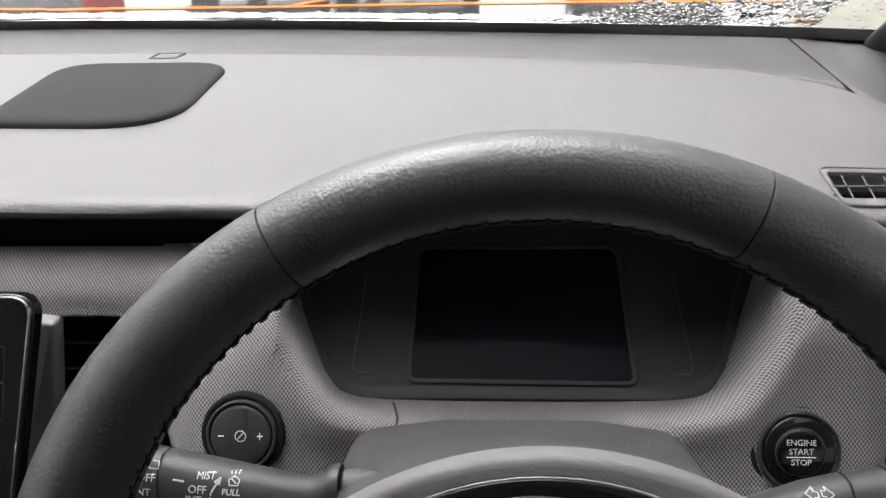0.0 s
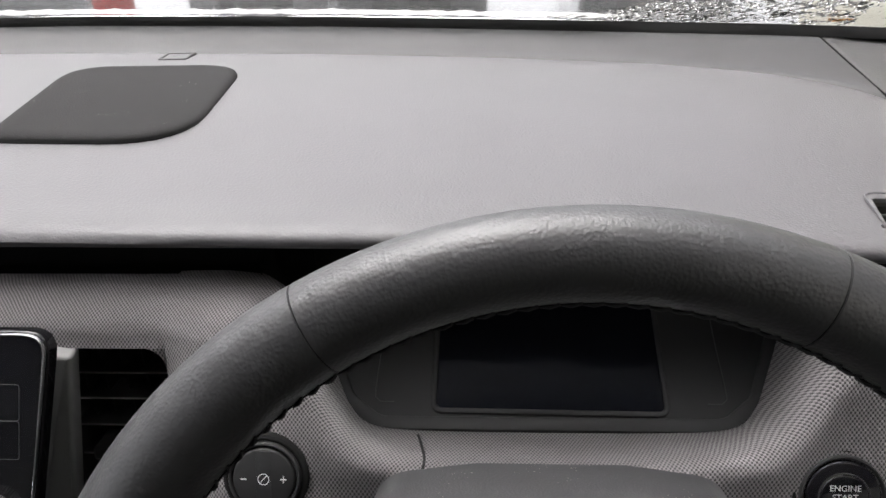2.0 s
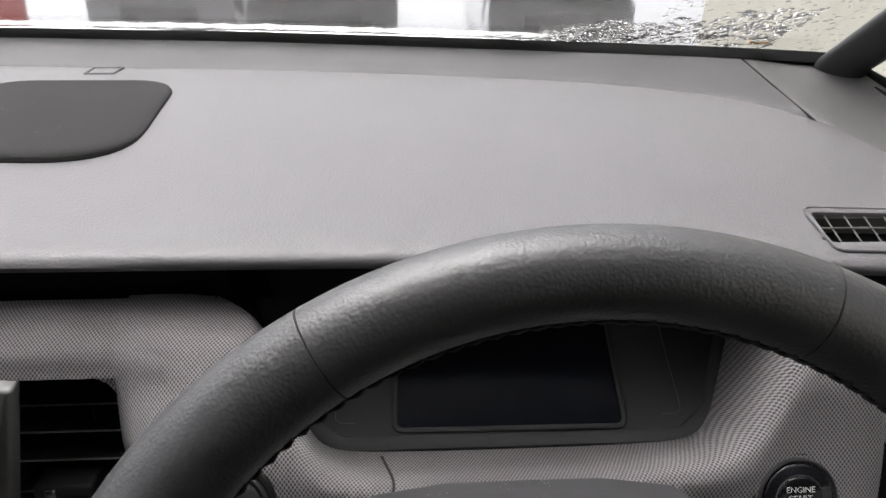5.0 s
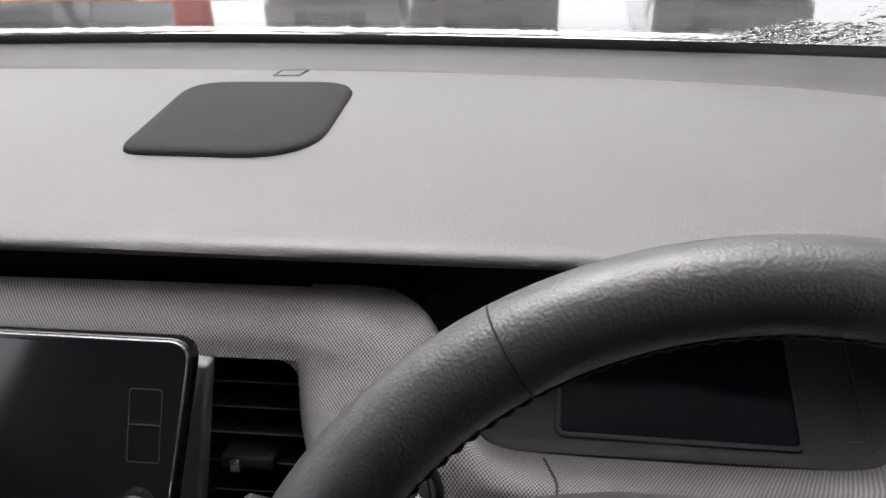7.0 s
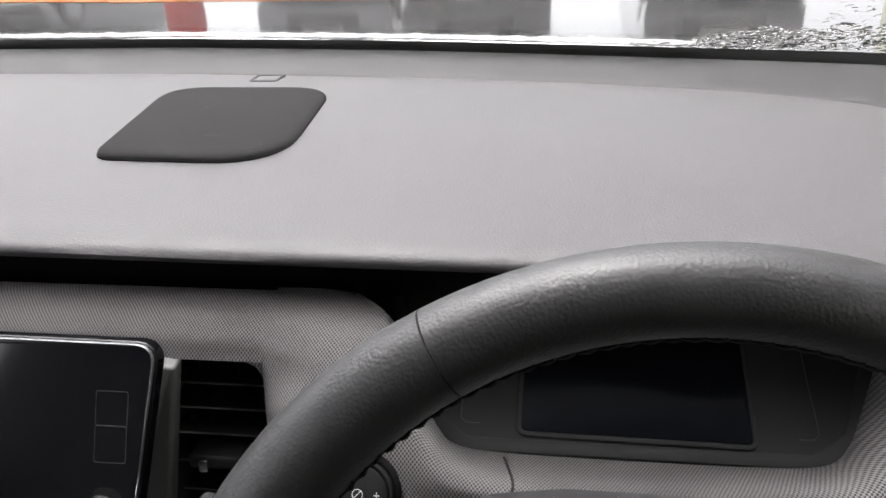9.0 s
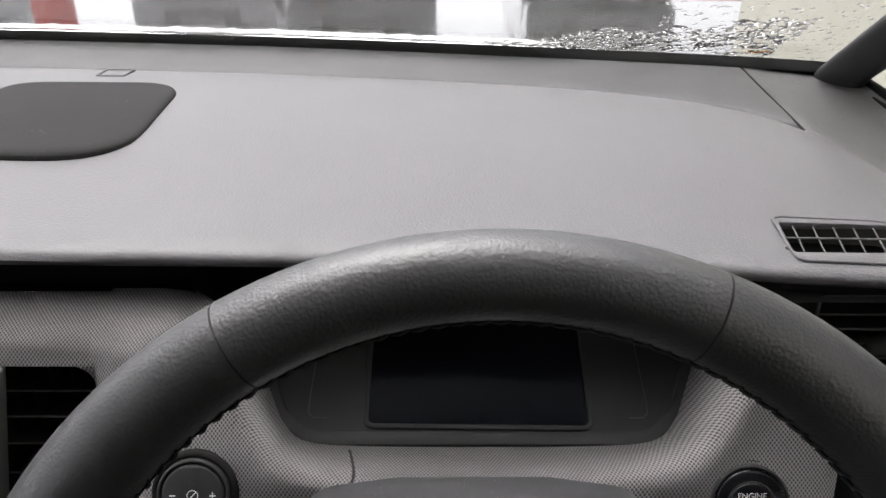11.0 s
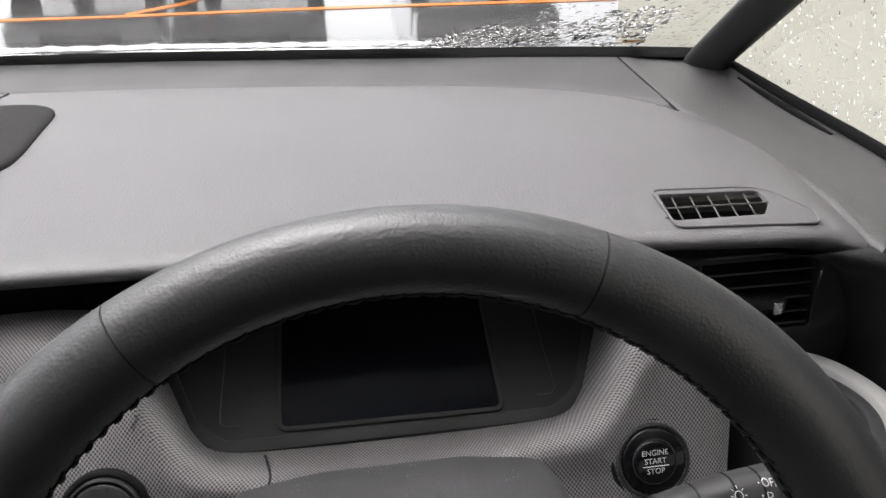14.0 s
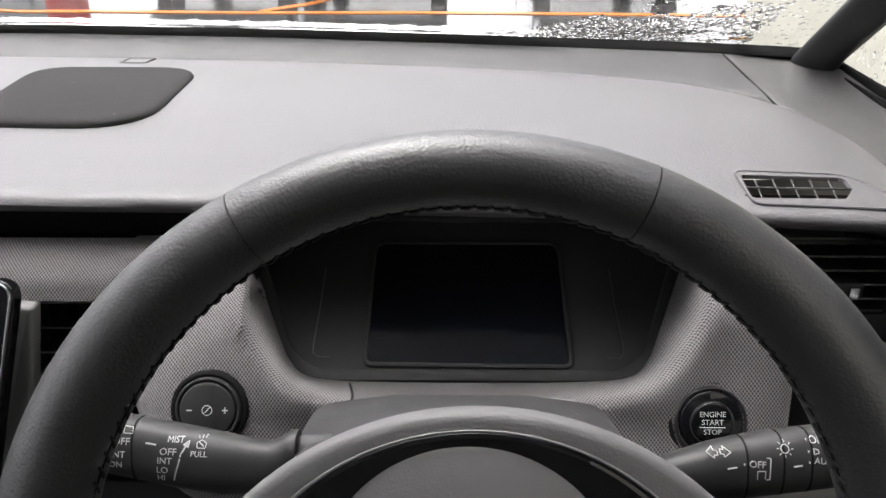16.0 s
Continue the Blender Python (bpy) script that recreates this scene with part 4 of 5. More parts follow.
for text, x, y, size in (("MIST", -0.0712, 0.0116, 0.0038), ("OFF", -0.0745, 0.0062, 0.0046), ("INT", -0.0762, 0.0019, 0.0044), ("LO", -0.0774, -0.0026, 0.0044), ("HI", -0.0782, -0.0066, 0.0042), ("PULL", -0.0600, 0.0050, 0.0036), ("OFF", -0.0968, 0.0112, 0.0046), ("INT", -0.0985, 0.0050, 0.0044), ("ON", -0.0998, 0.0000, 0.0042)):
    printed(text, x, y, size, WIPER, wiper)
stroke([(-0.0720, -0.0076), (-0.0688, 0.0030)], WIPER, 0.0006, wiper, "white printed bar")
stroke([(-0.0684, 0.0052), (-0.0655, 0.0098)], WIPER, 0.0006, wiper, "white printed arrow")
stroke([(-0.0674, 0.0092), (-0.0648, 0.0110), (-0.0652, 0.0082), (-0.0674, 0.0092)], WIPER, 0.0005, wiper, "white printed arrow head")
stroke([(-0.0688, 0.0044), (-0.0684, 0.0044)], WIPER, 0.0010, wiper, "white printed dot")
stroke([(-0.0852, 0.0104), (-0.0804, 0.0096)], WIPER, 0.0006, wiper, "white printed mark")
stroke([(-0.0610, 0.0078), (-0.0614, 0.0100), (-0.0592, 0.0110), (-0.0568, 0.0096), (-0.0574, 0.0076), (-0.0610, 0.0078)], WIPER, 0.00035, wiper, "white washer symbol")
for dx in (-0.0014, 0.0, 0.0014):
    stroke([(-0.0592 + dx, 0.0116), (-0.0592 + 1.3 * dx, 0.0126)], WIPER, 0.0004, wiper, "white washer spray")
stroke([(-0.0606, 0.0104), (-0.0580, 0.0084)], WIPER, 0.0004, wiper, "white wiper arm symbol")
stroke([(-0.0960, 0.0150), (-0.0962, 0.0178), (-0.0922, 0.0172), (-0.0918, 0.0146), (-0.0960, 0.0150)], WIPER, 0.00035, wiper, "white rear wiper symbol")

LIGHTS = [(0.146, -0.0095, 0.0060, 0.0070), (0.160, -0.0085, 0.0082, 0.0085), (0.172, -0.0068, 0.0104, 0.0105), (0.186, -0.0054, 0.0136, 0.0120), (0.200, -0.0036, 0.0150, 0.0125), (0.218, -0.0008, 0.0155, 0.0128), (0.240, 0.0018, 0.0152, 0.0128), (0.272, 0.0056, 0.0148, 0.0124)]
lights = stalk("light_stalk", "black light control stalk with white printed symbols", LIGHTS, (0.2018, 0.2188, 0.2320), (0.1500, 0.1380, -0.0070, 0.0080))
for text, x, y, size in (("OFF", 0.2062, 0.0048, 0.0045), ("OFF", 0.2352, 0.0160, 0.0044), ("AUTO", 0.2388, 0.0066, 0.0043)):
    printed(text, x, y - 0.0032, size, LIGHTS, lights)
arrow = [(-0.0054, 0.0), (-0.0022, 0.0030), (-0.0022, 0.0013), (-0.0006, 0.0013), (-0.0006, -0.0013), (-0.0022, -0.0013), (-0.0022, -0.0030), (-0.0054, 0.0)]
stroke([(0.1888 + x, 0.0060 + 0.68 * y) for x, y in arrow], LIGHTS, 0.0004, lights, "white turn signal arrow")
stroke([(0.1890 - x, 0.0066 + 0.68 * y) for x, y in arrow], LIGHTS, 0.0004, lights, "white turn signal arrow")
stroke([(0.1922, -0.0006), (0.1966, 0.0002)], LIGHTS, 0.0006, lights, "white printed mark")
stroke([(0.1998, 0.0016), (0.2003, 0.0017)], LIGHTS, 0.0008, lights, "white printed dot")
stroke([(0.2106, 0.0048), (0.2124, 0.0046), (0.2120, -0.0054), (0.2104, -0.0056)], LIGHTS, 0.00045, lights, "white printed bracket")
stroke([(0.2062, -0.0054), (0.2062, -0.0016), (0.2100, -0.0014), (0.2098, -0.0052)], LIGHTS, 0.0004, lights, "white fog lamp symbol")
stroke([(0.2232, 0.0008), (0.2272, 0.0014)], LIGHTS, 0.0006, lights, "white printed mark")
for x, y in ((0.2300, 0.0130), (0.2302, 0.0080), (0.2306, 0.0030)):
    stroke([(x - 0.0002, y), (x + 0.0002, y)], LIGHTS, 0.0008, lights, "white printed dot")
stroke([(0.2328, 0.0068), (0.2328, 0.0094), (0.2350, 0.0088), (0.2350, 0.0072), (0.2328, 0.0068)], LIGHTS, 0.0004, lights, "white side lamp symbol")
stroke([(0.2194 + 0.0019 * math.cos(radians(a)), 0.0090 + 0.0019 * math.sin(radians(a))) for a in range(0, 361, 30)], LIGHTS, 0.0004, lights, "white lamp symbol")
for a in range(0, 360, 45):
    c, d = math.cos(radians(a)), math.sin(radians(a))
    stroke([(0.2194 + 0.0027 * c, 0.0090 + 0.0027 * d), (0.2194 + 0.0038 * c, 0.0090 + 0.0038 * d)], LIGHTS, 0.00035, lights, "white lamp ray")

# ---- cup holder ----
holder = thing("cup_holder", (0.355, 0.24, 0.95), "folded-out cup holder with a light grey painted rim", "cup holder")
hm = frame_of((0, 0, 1.006), (1, 0, 0), (0, 1, 0.03))
shape = [(0.314, 0.165), (0.318, 0.147), (0.329, 0.1390), (0.3481, 0.1433), (0.3674, 0.1581), (0.3883, 0.1848), (0.4025, 0.2137), (0.4040, 0.2414), (0.3919, 0.2730), (0.375, 0.2895), (0.350, 0.2965), (0.330, 0.2979), (0.319, 0.292), (0.314, 0.276), (0.313, 0.220), (0.314, 0.165)]
rim = [p.to_2d() for p in spline([(x, y, 0) for x, y in shape], 97)][:-1]
part("outer_rim", ring_plate(rim, inset(rim, 0.0155), hm, 0.020, 0.0045), SILVER, holder, "light grey painted rim")
arm = rounded([(0.228, 0.1385, 0.004), (0.330, 0.1392, 0.002), (0.330, 0.1535, 0.002), (0.236, 0.1535, 0.004)])
part("front_arm", slab(arm, hm, 0.018, 0.004), SILVER, holder, "light grey painted front bar")
part("inner_rim", ring_plate(inset(rim, 0.0157), inset(rim, 0.0265), hm @ pose(0, 0, -0.004), 0.03, 0.003), BLACK, holder, "black plastic inner rim")
# step and floor carry the cup's inner shade as a near-black colour
part("inner_step", ring_plate(inset(rim, 0.0267), inset(rim, 0.0315), hm @ pose(0, 0, -0.010), 0.06, 0.002), RUBBER_SHADE, holder, "inner step, shade of the cup coloured in near-black")
part("cup_floor", slab(inset(rim, 0.0255), hm @ pose(0, 0, -0.07), 0.004, 0.0005), RUBBER_SHADE, holder, "floor of the holder, shade coloured in near-black")
part("holder_skirt", ring_plate(inset(rim, 0.002), inset(rim, 0.010), hm @ pose(0, 0, -0.019), 0.06, 0.002), BLACK, holder, "black plastic skirt")

# ---- windscreen, pillars and body ----
def glass_point(x, d, out=0.0):
    return V((x, lerp_table(GLASS_BASE, x) + 0.012, GLASS_Z)) + WAY_UP * d + V((0, 0.51, 0.86)) * out


def pane_of(rows, thick):
    """A closed glass plate from rows of points."""
    return sheet([[V(p) for p in row] + [V(p) + V(thick) for p in row[::-1]] for row in rows], closed=True, caps=True)


windscreen = thing("windscreen", (0, 0.8, 1.14), "rain-wet car windscreen with a black edge", "windscreen", kind="structure")
rows = [[glass_point(-1.2 + 1.69 * k / 40, d) for k in range(41)] for d in (0.0, 0.15, 0.4, 0.65, 0.90)]
pane = part("pane", pane_of(rows, (0, 0.002, 0.0034)), GLASS, windscreen, "clear wet glass")
pane.visible_shadow = False
seal = [V((x, lerp_table(GLASS_BASE, x), STRIP_Z + 0.001)) for x in [-1.2 + 1.68 * k / 50 for k in range(51)]]
rows = []
for p in seal:
    rows.append([p, p + V((0, 0.002, 0.004)), p + V((0, 0.0085, 0.0085)), p + V((0, 0.011, 0.0105)), p + V((0, 0.022, 0.004)), p + V((0, 0.03, -0.02))])
part("edge_seal", sheet(rows), RUBBER_SHADE, windscreen, "black edge band of the windscreen")
cowl = [[V((x, lerp_table(GLASS_BASE, x) + dy, z)) for dy, z in ((0.024, 1.136), (0.045, 1.127), (0.10, 1.112), (0.2, 1.07))] for x in [-1.2 + 1.68 * k / 30 for k in range(31)]]
part("cowl", sheet(cowl), COLUMN, windscreen, "wet dark cowl panel")

# rain on the windscreen: a bright line of beads, and rivulets beyond the wiper's reach
random.seed(4)
rows = []
for k in range(900):
    x = -1.15 + 1.36 * k / 899
    w = 0.0078 + 0.0040 * noise.noise(V((x * 60, 0, 0))) + 0.0034 * noise.noise(V((x * 230, 3, 0)))
    w = max(0.0010, w) * (1 - smoothstep(0.14, 0.21, x))
    d = 0.0125 + 0.0018 * noise.noise(V((x * 25, 7, 0)))
    rows.append([glass_point(x, d - 0.8 * w, 0.0045), glass_point(x, d - w * 0.5, 0.0058), glass_point(x, d + w * 0.3, 0.0062), glass_point(x, d + 1.3 * w, 0.0045)])
bead = part("water_bead_line", sheet(rows), FOAM, windscreen, "bright line of beaded rain along the glass edge")


def droplet(bm, m, r, stretch, seg=8, rings=3):
    """A flat rounded drop on the plane of m."""
    wob = [1 + 0.25 * (random.random() - 0.5) for _ in range(seg)]
    rows = []
    for i in range(rings):
        q = i / rings * math.pi / 2
        rows.append([bm.verts.new(m @ V((r * wob[j] * math.cos(q) * math.cos(2 * math.pi * j / seg), r * stretch * wob[j] * math.cos(q) * math.sin(2 * math.pi * j / seg), 0.17 * r * math.sin(q)))) for j in range(seg)])
    tip = bm.verts.new(m @ V((0, 0, 0.17 * r)))
    bm.faces.new(rows[0][::-1])
    for a, b in zip(rows, rows[1:]):
        for j in range(seg):
            bm.faces.new((a[j], a[(j + 1) % seg], b[(j + 1) % seg], b[j]))
    for j in range(seg):
        bm.faces.new((rows[-1][j], rows[-1][(j + 1) % seg], tip))


bm = bmesh.new()
turn = frame_of((0, 0, 0), (1, 0, 0), WAY_UP).to_3x3().to_4x4()
made = 0
while made < 1300:
    x, d = random.uniform(0.10, 0.475), random.uniform(0.001, 0.16)
    edge = 0.012 + 0.055 * smoothstep(0.12, 0.24, x) + 0.05 * smoothstep(0.24, 0.40, x) + 0.03 * noise.noise(V((x * 30, 1, 0)))
    dense = d < edge and x < 0.405
    if not dense and not (x > 0.26 and random.random() < 0.16):
        continue
    r = random.uniform(0.0010, 0.0032) if dense else random.uniform(0.0006, 0.0022)
    droplet(bm, Matrix.Translation(glass_point(x, d, 0.0046)) @ turn @ pose(0, 0, 0, 0, 0, random.uniform(0, 180)), r, random.uniform(0.8, 2.4))
    made += 1
rain = tagged(part("rain_rivulets", bm, WATER, windscreen, "dense rain drops on the unwiped corner", 180), kind="stuff")
rain.visible_shadow = False

leaf = thing("fallen_leaf", glass_point(0.394, 0.010, 0.002), "small wet orange leaf stuck to the windscreen", "leaf")
lm = Matrix.Translation(glass_point(0.394, 0.012, 0.0065)) @ turn @ pose(0, 0, 0, 0, 0, 12)
rows = []
for k in range(9):
    u = k / 8
    w = 0.0042 * math.sin(math.pi * (0.06 + 0.9 * u)) ** 0.7 * (1 + 0.3 * math.sin(9 * u))
    rows.append([lm @ V((-0.010 + 0.020 * u, -w, 0.0)), lm @ V((-0.010 + 0.020 * u, 0, 0.0012)), lm @ V((-0.010 + 0.020 * u, w, 0.0004))])
leaf_ob = part("leaf_blade", sheet(rows), LEAF, leaf)
solid = leaf_ob.modifiers.new("thick", "SOLIDIFY")
solid.thickness = 0.0004

body = thing("car_body", (-0.35, -0.8, 0.3), "interior shell of a small car with pillars and roof lining", "car body", kind="structure")


def strut(line, a, b, material_used, name, label):
    """A rounded pillar trim along a line; a, b: half widths along its two side directions."""
    rows = []
    for p, u, v in line:
        p, u, v = V(p), V(u), V(v)
        rows.append([p + u * (a * abs(math.cos(q)) ** 0.7 * (1 if math.cos(q) > 0 else -1)) + v * (b * abs(math.sin(q)) ** 0.7 * (1 if math.sin(q) > 0 else -1)) for q in (2 * math.pi * k / 28 for k in range(28))])
    return part(name, sheet(rows, closed=True, caps=True), material_used, body, label, 60)


across = V((0.62, -0.78, 0)).normalized()
front_line = [((0.468, 0.700, 1.100), across, V((0.6, 0.5, 0.6)).normalized())]
for u in (0.0, 0.04, 0.15, 0.4, 0.7, 1.0):
    p = V((0.470, 0.676, 1.135)) + V((-0.05, -0.60, 0.40)) * u
    front_line.append((p, across, V((0.72, 0.58, 0.35)).normalized()))
strut(front_line, 0.0275, 0.015, PILLAR_DARK, "front_pillar", "slim dark front pillar trim")

rows = []
for k in range(15):
    z = 1.060 + 0.535 * k / 14
    yf = 0.362 - 0.5 * (z - 1.118)
    yr = 0.245 - 0.70 * (z - 1.07)
    w = -0.10 * (z - 1.11)
    low = smoothstep(1.16, 1.08, z)
    foot = (1.098, 1.100, 1.100, 1.0985, 1.090, 1.074, 1.06, 1.06)
    section = [V((0.515 + w, yf - 0.006, z)), V((0.490 + w, yf, z)), V((0.474 - 0.012 * low, yf - 0.022, z)), V((0.452 - 0.023 * low, yf - 0.055 - 0.010 * low, z)), V((0.444 - 0.026 * low, yr + 0.03 + 0.010 * low, z)), V((0.446 - 0.012 * low, yr + 0.008, z)), V((0.462, yr, z)), V((0.52 + w, yr - 0.004, z))]
    rows.append(spline([V((p.x, p.y, max(p.z, h))) for p, h in zip(section, foot)], 30))
part("main_pillar", sheet(rows), PILLAR, body, "light grey grained main pillar trim", 60)
part("pillar_joint", tube(spline([(0.488, 0.3655, 1.1135), (0.465, 0.345, 1.1085), (0.434, 0.308, 1.1045), (0.406, 0.266, 1.0995)], 14), 0.0012, 6), RUBBER_SHADE, body, "dark joint below the pillar trim")

quarter = thing("quarter_window", (0.495, 0.5, 1.12), "rain-spattered front quarter window", "window", kind="structure")
qrows = []
for k in range(7):
    u = k / 6
    y = 0.672 - 0.34 * u
    qrows.append([V((0.497, y, 1.115)), V((0.485, y - 0.02, 1.25)), V((0.465, y - 0.06, 1.42)), V((0.44, y - 0.12, 1.6))])
qp = part("pane", pane_of(qrows, (0.003, 0, 0)), GLASS, quarter, "clear wet glass")
qp.visible_shadow = False
part("sill_seal", tube([V((0.4925, 0.672, 1.1275)), V((0.4935, 0.55, 1.1215)), V((0.4935, 0.45, 1.1185)), V((0.4925, 0.35, 1.1145))], 0.0052, 10), RUBBER_SHADE, quarter, "black rubber seal along the sill")
bm = bmesh.new()
random.seed(9)
for k in range(2800):
    y, h = random.uniform(0.25, 0.66), random.uniform(0.008, 0.30)
    x = 0.5025 - 0.089 * h - 0.06 * h * h
    r = 0.0005 + 0.0017 * random.random() ** 2.2
    m = frame_of((x, y, 1.115 + h), (0, 1, 0), (-0.09, 0.0, 1))
    m = m @ pose(0, 0, 0, 0, 0, random.uniform(-14, 14))
    droplet(bm, m, r, random.uniform(0.9, 1.5))
drops = tagged(part("rain_drops", bm, WATER, quarter, "scattered rain drops", 180), kind="stuff")
drops.visible_shadow = False

door = thing("driver_door", (0.5, -0.3, 0.3), "grained dark grey plastic door panel", "car door", kind="structure")
rows = []
DOOR_TOP = [(-1.0, 1.095), (0.10, 1.093), (0.177, 1.085), (0.232, 1.068), (0.246, 1.058), (0.256, 1.046), (0.264, 1.030)]
for y in (0.264, 0.260, 0.254, 0.246, 0.236, 0.22, 0.195, 0.16, 0.1, 0.0, -0.2, -0.5, -0.8, -0.99):
    t = lerp_table(DOOR_TOP, y)
    f = -0.005 * smoothstep(0.10, 0.22, y)
    lean = smoothstep(0.08, 0.26, y)
    row = spline([V((0.545, y, t - 0.004)), V((0.505, y, t)), V((0.484 + f, y, t - 0.004)), V((0.470 + f, y, t - 0.016)), V((0.462 + f, y, t - 0.045)), V((0.462 + f, y, 0.85)), V((0.475 + f, y, 0.6)), V((0.48, y, 0.3))], 30)
    rows.append([p + V((0, 0.33 * max(0.0, 1.03 - p.z) * lean, 0)) for p in row])
front_edge = [p + V((0.012, 0.008, -0.004)) for p in rows[0]]
part("door_panel", sheet([[p + V((0.05, 0.012, -0.004)) for p in rows[0]], front_edge] + rows), DOOR, door, "grained dark grey upper panel", 60)

part("door_sash", box((0.500, -0.5, 0.9), (0.506, 0.33, 1.088)), BLACK, door, "black door frame below the window")
part("mirror_corner", sheet([[V((0.482, 0.262, 1.02)), V((0.475, 0.225, 1.10)), V((0.462, 0.15, 1.20)), V((0.45, 0.08, 1.30))], [V((0.482, -0.05, 1.02)), V((0.478, -0.05, 1.10)), V((0.470, -0.02, 1.20)), V((0.455, 0.03, 1.30))]]), BLACK, door, "black corner piece of the door window")

# the rest of the shell, out of sight
bm = bmesh.new()
box((-1.25, -2.3, 1.60), (0.52, 0.02, 1.63), bm)
part("roof_lining", bm, LINING, body, "pale cloth roof lining")
rows = [[V((x, 0.045, 1.598)), V((x, 0.030, 1.600)), V((x, 0.015, 1.602)), V((x, 0.015, 1.626)), V((x, 0.03, 1.620)), V((x, 0.050, 1.612))] for x in (-1.25, -0.6, 0.0, 0.47)]
part("front_roof_lining", sheet(rows, closed=True, caps=True), LINING, body, "pale cloth roof lining above the windscreen")
# added panel, no known car part: keeps light from behind off the dashboard
bm = bmesh.new()
box((-0.62, -0.56, 0.26), (0.50, -0.52, 1.60), bm)
part("back_light_block", bm, DOOR, body, "unseen dark panel added behind the driver to block light")
bm = bmesh.new()
box((-1.25, -2.3, 0.22), (0.52, 0.9, 0.26), bm)
part("floor_pan", bm, BLACK, body, "dark carpeted floor")
bm = bmesh.new()
box((-1.27, -2.3, 0.26), (-1.22, 0.78, 0.96), bm)
part("passenger_side_panel", bm, DOOR, body, "dark side panel")
# added up to the roof so that no daylight enters from the rear
bm = bmesh.new()
box((-1.25, -1.06, 0.26), (0.52, -1.02, 1.60), bm)
part("rear_light_block", bm, DOOR, body, "unseen dark panel added to close the cabin and block rear light")
for x in (-1.21, 0.49):
    bm = bmesh.new()
    box((x - 0.03, -1.20, 0.9), (x + 0.03, -1.0, 1.6), bm, 0.01)
    part("middle_pillar", bm, PILLAR, body, "grey middle pillar trim")
    bm = bmesh.new()
    box((x - 0.03, -2.3, 1.0), (x + 0.03, -2.0, 1.6), bm, 0.01)
    part("rear_pillar", bm, PILLAR, body, "grey rear pillar trim")
bm = bmesh.new()
box((0.462, -2.3, 0.26), (0.5, -0.95, 1.07), bm)
part("rear_door_panel", bm, DOOR, body, "dark rear door panel")
bm = bmesh.new()
box((-1.25, 0.48, 0.26), (0.50, 0.52, 1.05), bm)
part("bulkhead", bm, BLACK, body, "black bulkhead behind the dashboard")


# ---- outside ----
def wet_asphalt():
    mt = material("wet_asphalt", (0.10, 0.099, 0.096), 0.14, mottle=0.3, mottle_size=0.8, coat=1.0)
    nd, ln = mt.node_tree.nodes, mt.node_tree.links
    b = nd["Principled BSDF"]
    b.inputs["Coat Roughness"].default_value = 0.10
    b.inputs["Coat IOR"].default_value = 2.0
    tc = nd.new("ShaderNodeTexCoord")
    n1 = nd.new("ShaderNodeTexNoise")
    n1.inputs["Scale"].default_value, n1.inputs["Detail"].default_value = 9, 6
    ln.new(tc.outputs["Object"], n1.inputs["Vector"])
    bp = nd.new("ShaderNodeBump")
    bp.inputs["Strength"].default_value, bp.inputs["Distance"].default_value = 0.13, 0.012
    ln.new(n1.outputs["Fac"], bp.inputs["Height"])
    ln.new(bp.outputs[0], b.inputs["Normal"])
    return mt


ASPHALT = wet_asphalt()
ORANGE = material("orange_road_paint", (0.75, 0.22, 0.02), 0.35, mottle=0.25, mottle_size=0.1)
CREAM = material("cream_render", (0.53, 0.515, 0.435), 0.85, mottle=0.05, mottle_size=0.6, grain=0.2, grain_size=0.01)
DARK_PAINT = material("dark_car_paint", (0.02, 0.021, 0.024), 0.2, coat=1.0, mottle=0.05)
GREY_PAINT = material("grey_car_paint", (0.22, 0.22, 0.23), 0.25, coat=1.0, mottle=0.05)
TYRE = material("tyre_rubber", (0.02, 0.02, 0.02), 0.8, mottle=0.2)
LAMP = material("lamp_lens", (0.6, 0.6, 0.6), 0.1, mottle=0.1)
RED = material("red_paint", (0.55, 0.04, 0.03), 0.4, mottle=0.12, mottle_size=0.1)
CARGLASS = material("dark_car_glass", (0.01, 0.012, 0.013), 0.05)

bm = bmesh.new()
R = 900
verts = [bm.verts.new(p) for p in ((-R, -R, 0), (R, -R, 0), (R, R, 0), (-R, R, 0))]
bm.faces.new(verts)
ground = tagged(part("ground", bm, ASPHALT), "wet dark asphalt car park ground", "ground", kind="structure")


def ground_line(points, width):
    rows = []
    pts = spline([V((*p, 0.004)) for p in points], 40)
    for i, p in enumerate(pts):
        t = (pts[min(i + 1, 39)] - pts[max(i - 1, 0)]).normalized()
        s = V((-t.y, t.x, 0))
        w = width * (1 + 0.2 * noise.noise(p * 3))
        rows.append([p - s * w / 2, p - s * w / 2 + V((0, 0, 0.003)), p + s * w / 2 + V((0, 0, 0.003)), p + s * w / 2])
    return sheet(rows)


line = part("road_marking", ground_line([(-9, 8.5), (-2.5, 8.12), (0.0, 8.12), (2.8, 8.0), (9, 7.8)], 0.14), ORANGE)
tagged(line, "orange painted parking line on wet asphalt", "road marking", kind="structure")
line = part("road_marking", ground_line([(-1.9, 8.2), (-1.35, 9.0), (-0.9, 12.0)], 0.13), ORANGE)
tagged(line, "orange painted bay line on wet asphalt", "road marking", kind="structure")


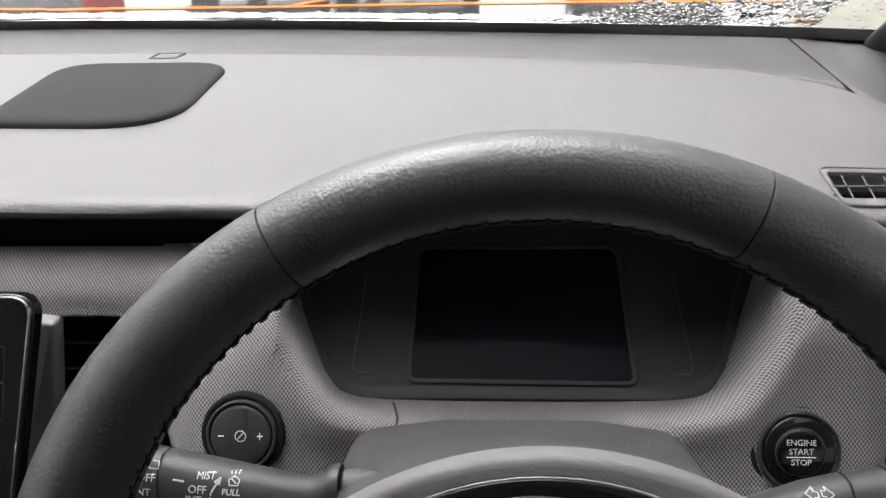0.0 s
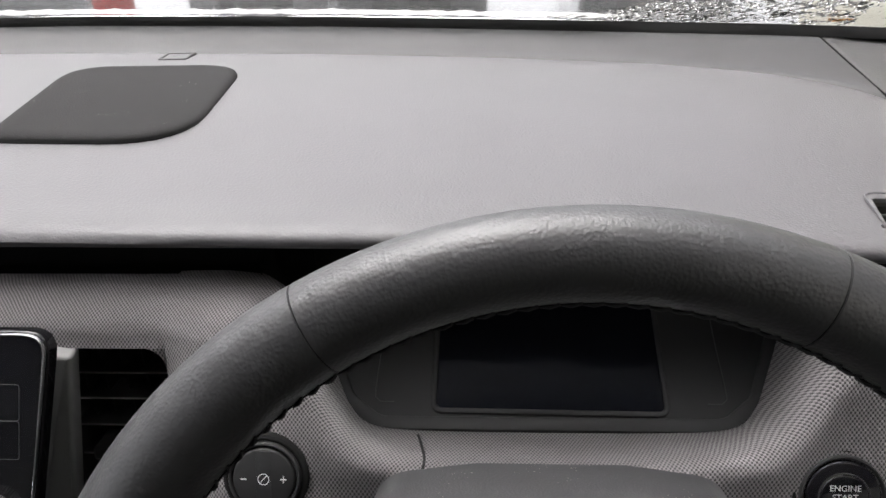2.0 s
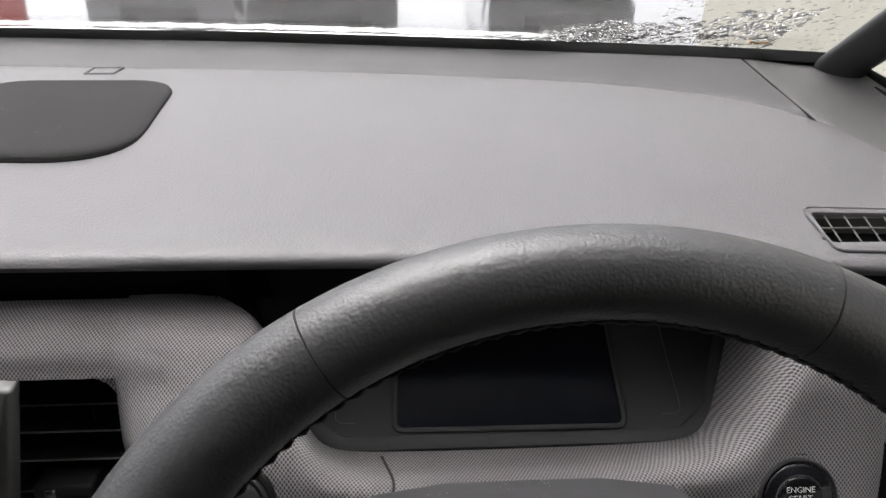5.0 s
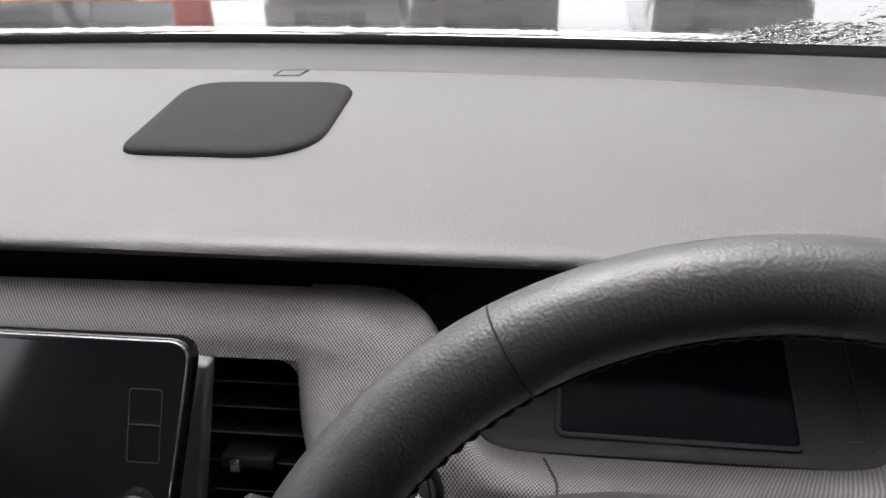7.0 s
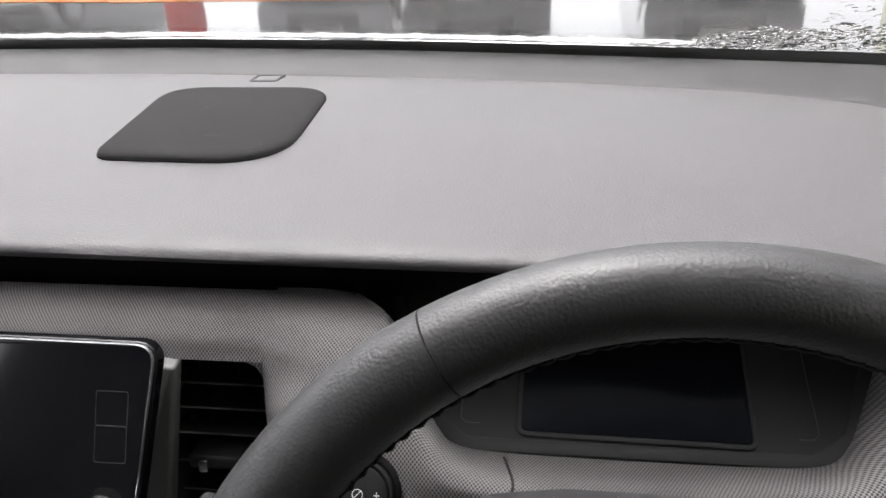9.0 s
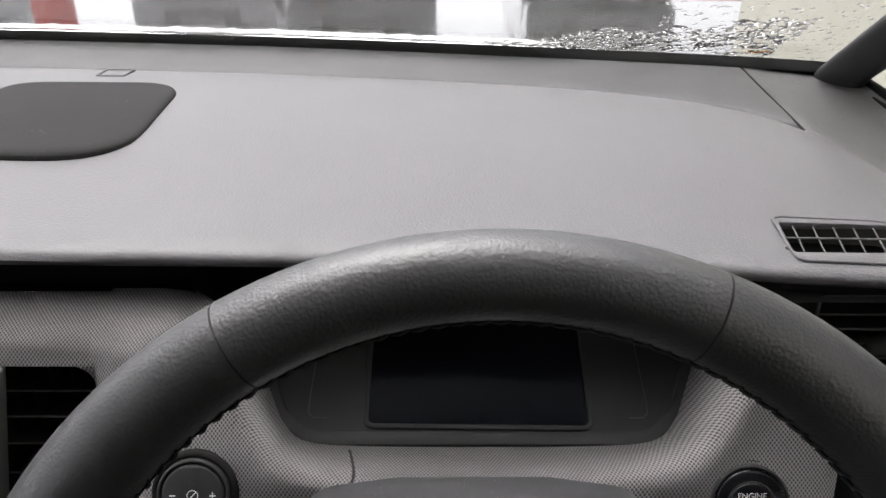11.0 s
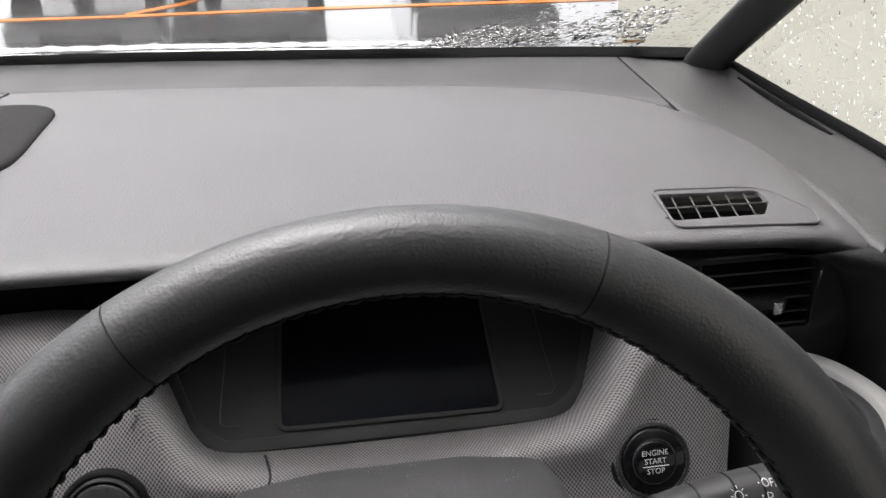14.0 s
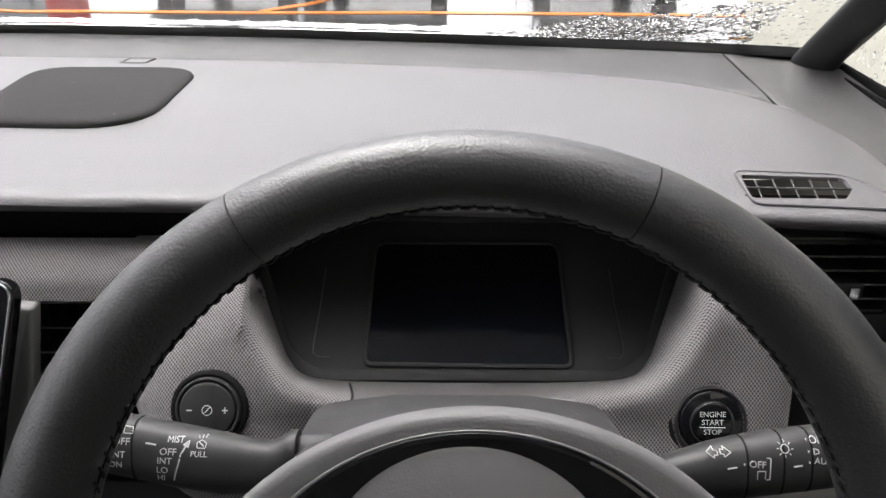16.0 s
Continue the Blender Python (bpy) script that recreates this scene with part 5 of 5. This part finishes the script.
def parked_car(at, paint, label):
    """A small hatchback that faces the viewer, its front at the given place."""
    x, y = at
    car = thing("parked_car", (x, y + 1.9, 0), label, "car", "parked cars")
    prof = [(0.0, 0.32), (0.0, 0.62), (0.10, 0.80), (0.75, 0.95), (1.05, 0.98), (1.75, 1.42), (2.6, 1.48), (3.45, 1.40), (3.80, 1.0), (3.86, 0.6), (3.84, 0.30)]
    rows = []
    for u in (-1.0, -0.985, -0.94, -0.8, -0.4, 0.0, 0.4, 0.8, 0.94, 0.985, 1.0):
        s = []
        for yy, z in prof:
            tuck = 0.16 * smoothstep(0.95, 1.48, z)
            bow = 0.10 * u * u * (1 if yy < 1.0 else -0.6 if yy > 3.4 else 0.0)
            s.append(V((x + u * (0.86 - tuck), y + yy + bow, 0.32 + (z - 0.32) * (1 - 0.03 * u**8) - (0.02 * u**4 if z > 0.7 else 0))))
        s += [V((x + u * 0.80, y + 3.6, 0.20)), V((x + u * 0.80, y + 0.2, 0.20))]
        rows.append(s)
    body_ob = part("body", sheet(rows, closed=True, caps=True), paint, car, "glossy painted body", 30)
    rows = [[V((x + u * (0.78 - 0.12 * v), y + 1.08 + 0.66 * v + 0.05 * u * u - 0.012, 1.0 + 0.40 * v + 0.012)) for u in (-0.95, -0.5, 0, 0.5, 0.95)] for v in (0.02, 0.35, 0.7, 0.97)]
    part("windscreen", sheet(rows), CARGLASS, car, "dark reflecting glass")
    for s in (-1, 1):
        rows = [[V((x + s * (0.868 - 0.15 * v), y + yy, 0.99 + 0.36 * v)) for yy in (1.25 + 0.55 * v, 2.2, 3.1, 3.55 - 0.1 * v)] for v in (0.0, 0.5, 0.95)]
        part("side_glass", sheet(rows), CARGLASS, car, "dark reflecting glass")
        part("headlamp", box((x + s * 0.66 - 0.16, y + 0.02, 0.66), (x + s * 0.66 + 0.16, y + 0.25, 0.78), None, 0.03), LAMP, car, "clear headlamp")
        part("mirror", box((x + s * 0.98 - 0.10, y + 1.25, 0.98), (x + s * 0.98 + 0.10, y + 1.33, 1.10), None, 0.03), paint, car)
        for yy in (0.75, 3.15):
            wheel_m = frame_of((x + s * 0.80, y + yy, 0.31), (0, s, 0), (0, 0, 1))
            tyre = part("wheel", disc(wheel_m @ pose(0, 0, 0.06), 0.31, 0.19, 0.035, seg=32), TYRE, car, "black rubber tyre")
            part("rim", disc(wheel_m @ pose(0, 0, 0.066), 0.20, 0.02, 0.01, seg=24), GREY_PAINT, tyre, "grey wheel rim")
    part("grille", box((x - 0.45, y - 0.012, 0.40), (x + 0.45, y + 0.06, 0.56), None, 0.015), TYRE, car, "black grille")
    part("number_plate", box((x - 0.26, y - 0.022, 0.58), (x + 0.26, y + 0.0, 0.68), None, 0.004), WHITE, car, "blank white plate")
    return car


parked_car((-0.82, 8.95), DARK_PAINT, "dark parked hatchback on wet asphalt")
parked_car((1.95, 8.95), DARK_PAINT, "black parked hatchback on wet asphalt")
parked_car((-2.75, 9.4), GREY_PAINT, "grey parked hatchback on wet asphalt")
parked_car((-7.2, 9.2), DARK_PAINT, "dark parked hatchback far along the row")
post = thing("red_post", (-4.6, 9.6, 0), "stout red painted post at the car park edge", "post")
part("post_shaft", disc(Matrix.Translation((-4.6, 9.6, 1.0)), 0.24, 1.0, 0.06, seg=32), RED, post)
part("post_cap", disc(Matrix.Translation((-4.6, 9.6, 1.08)), 0.19, 0.09, 0.05, seg=32), RED, post)

wall = tagged(part("wall_east", box((1.35, -4, 0), (1.55, 3.3, 2.6)), CREAM), "plain cream rendered wall beside the car", "wall", kind="structure")
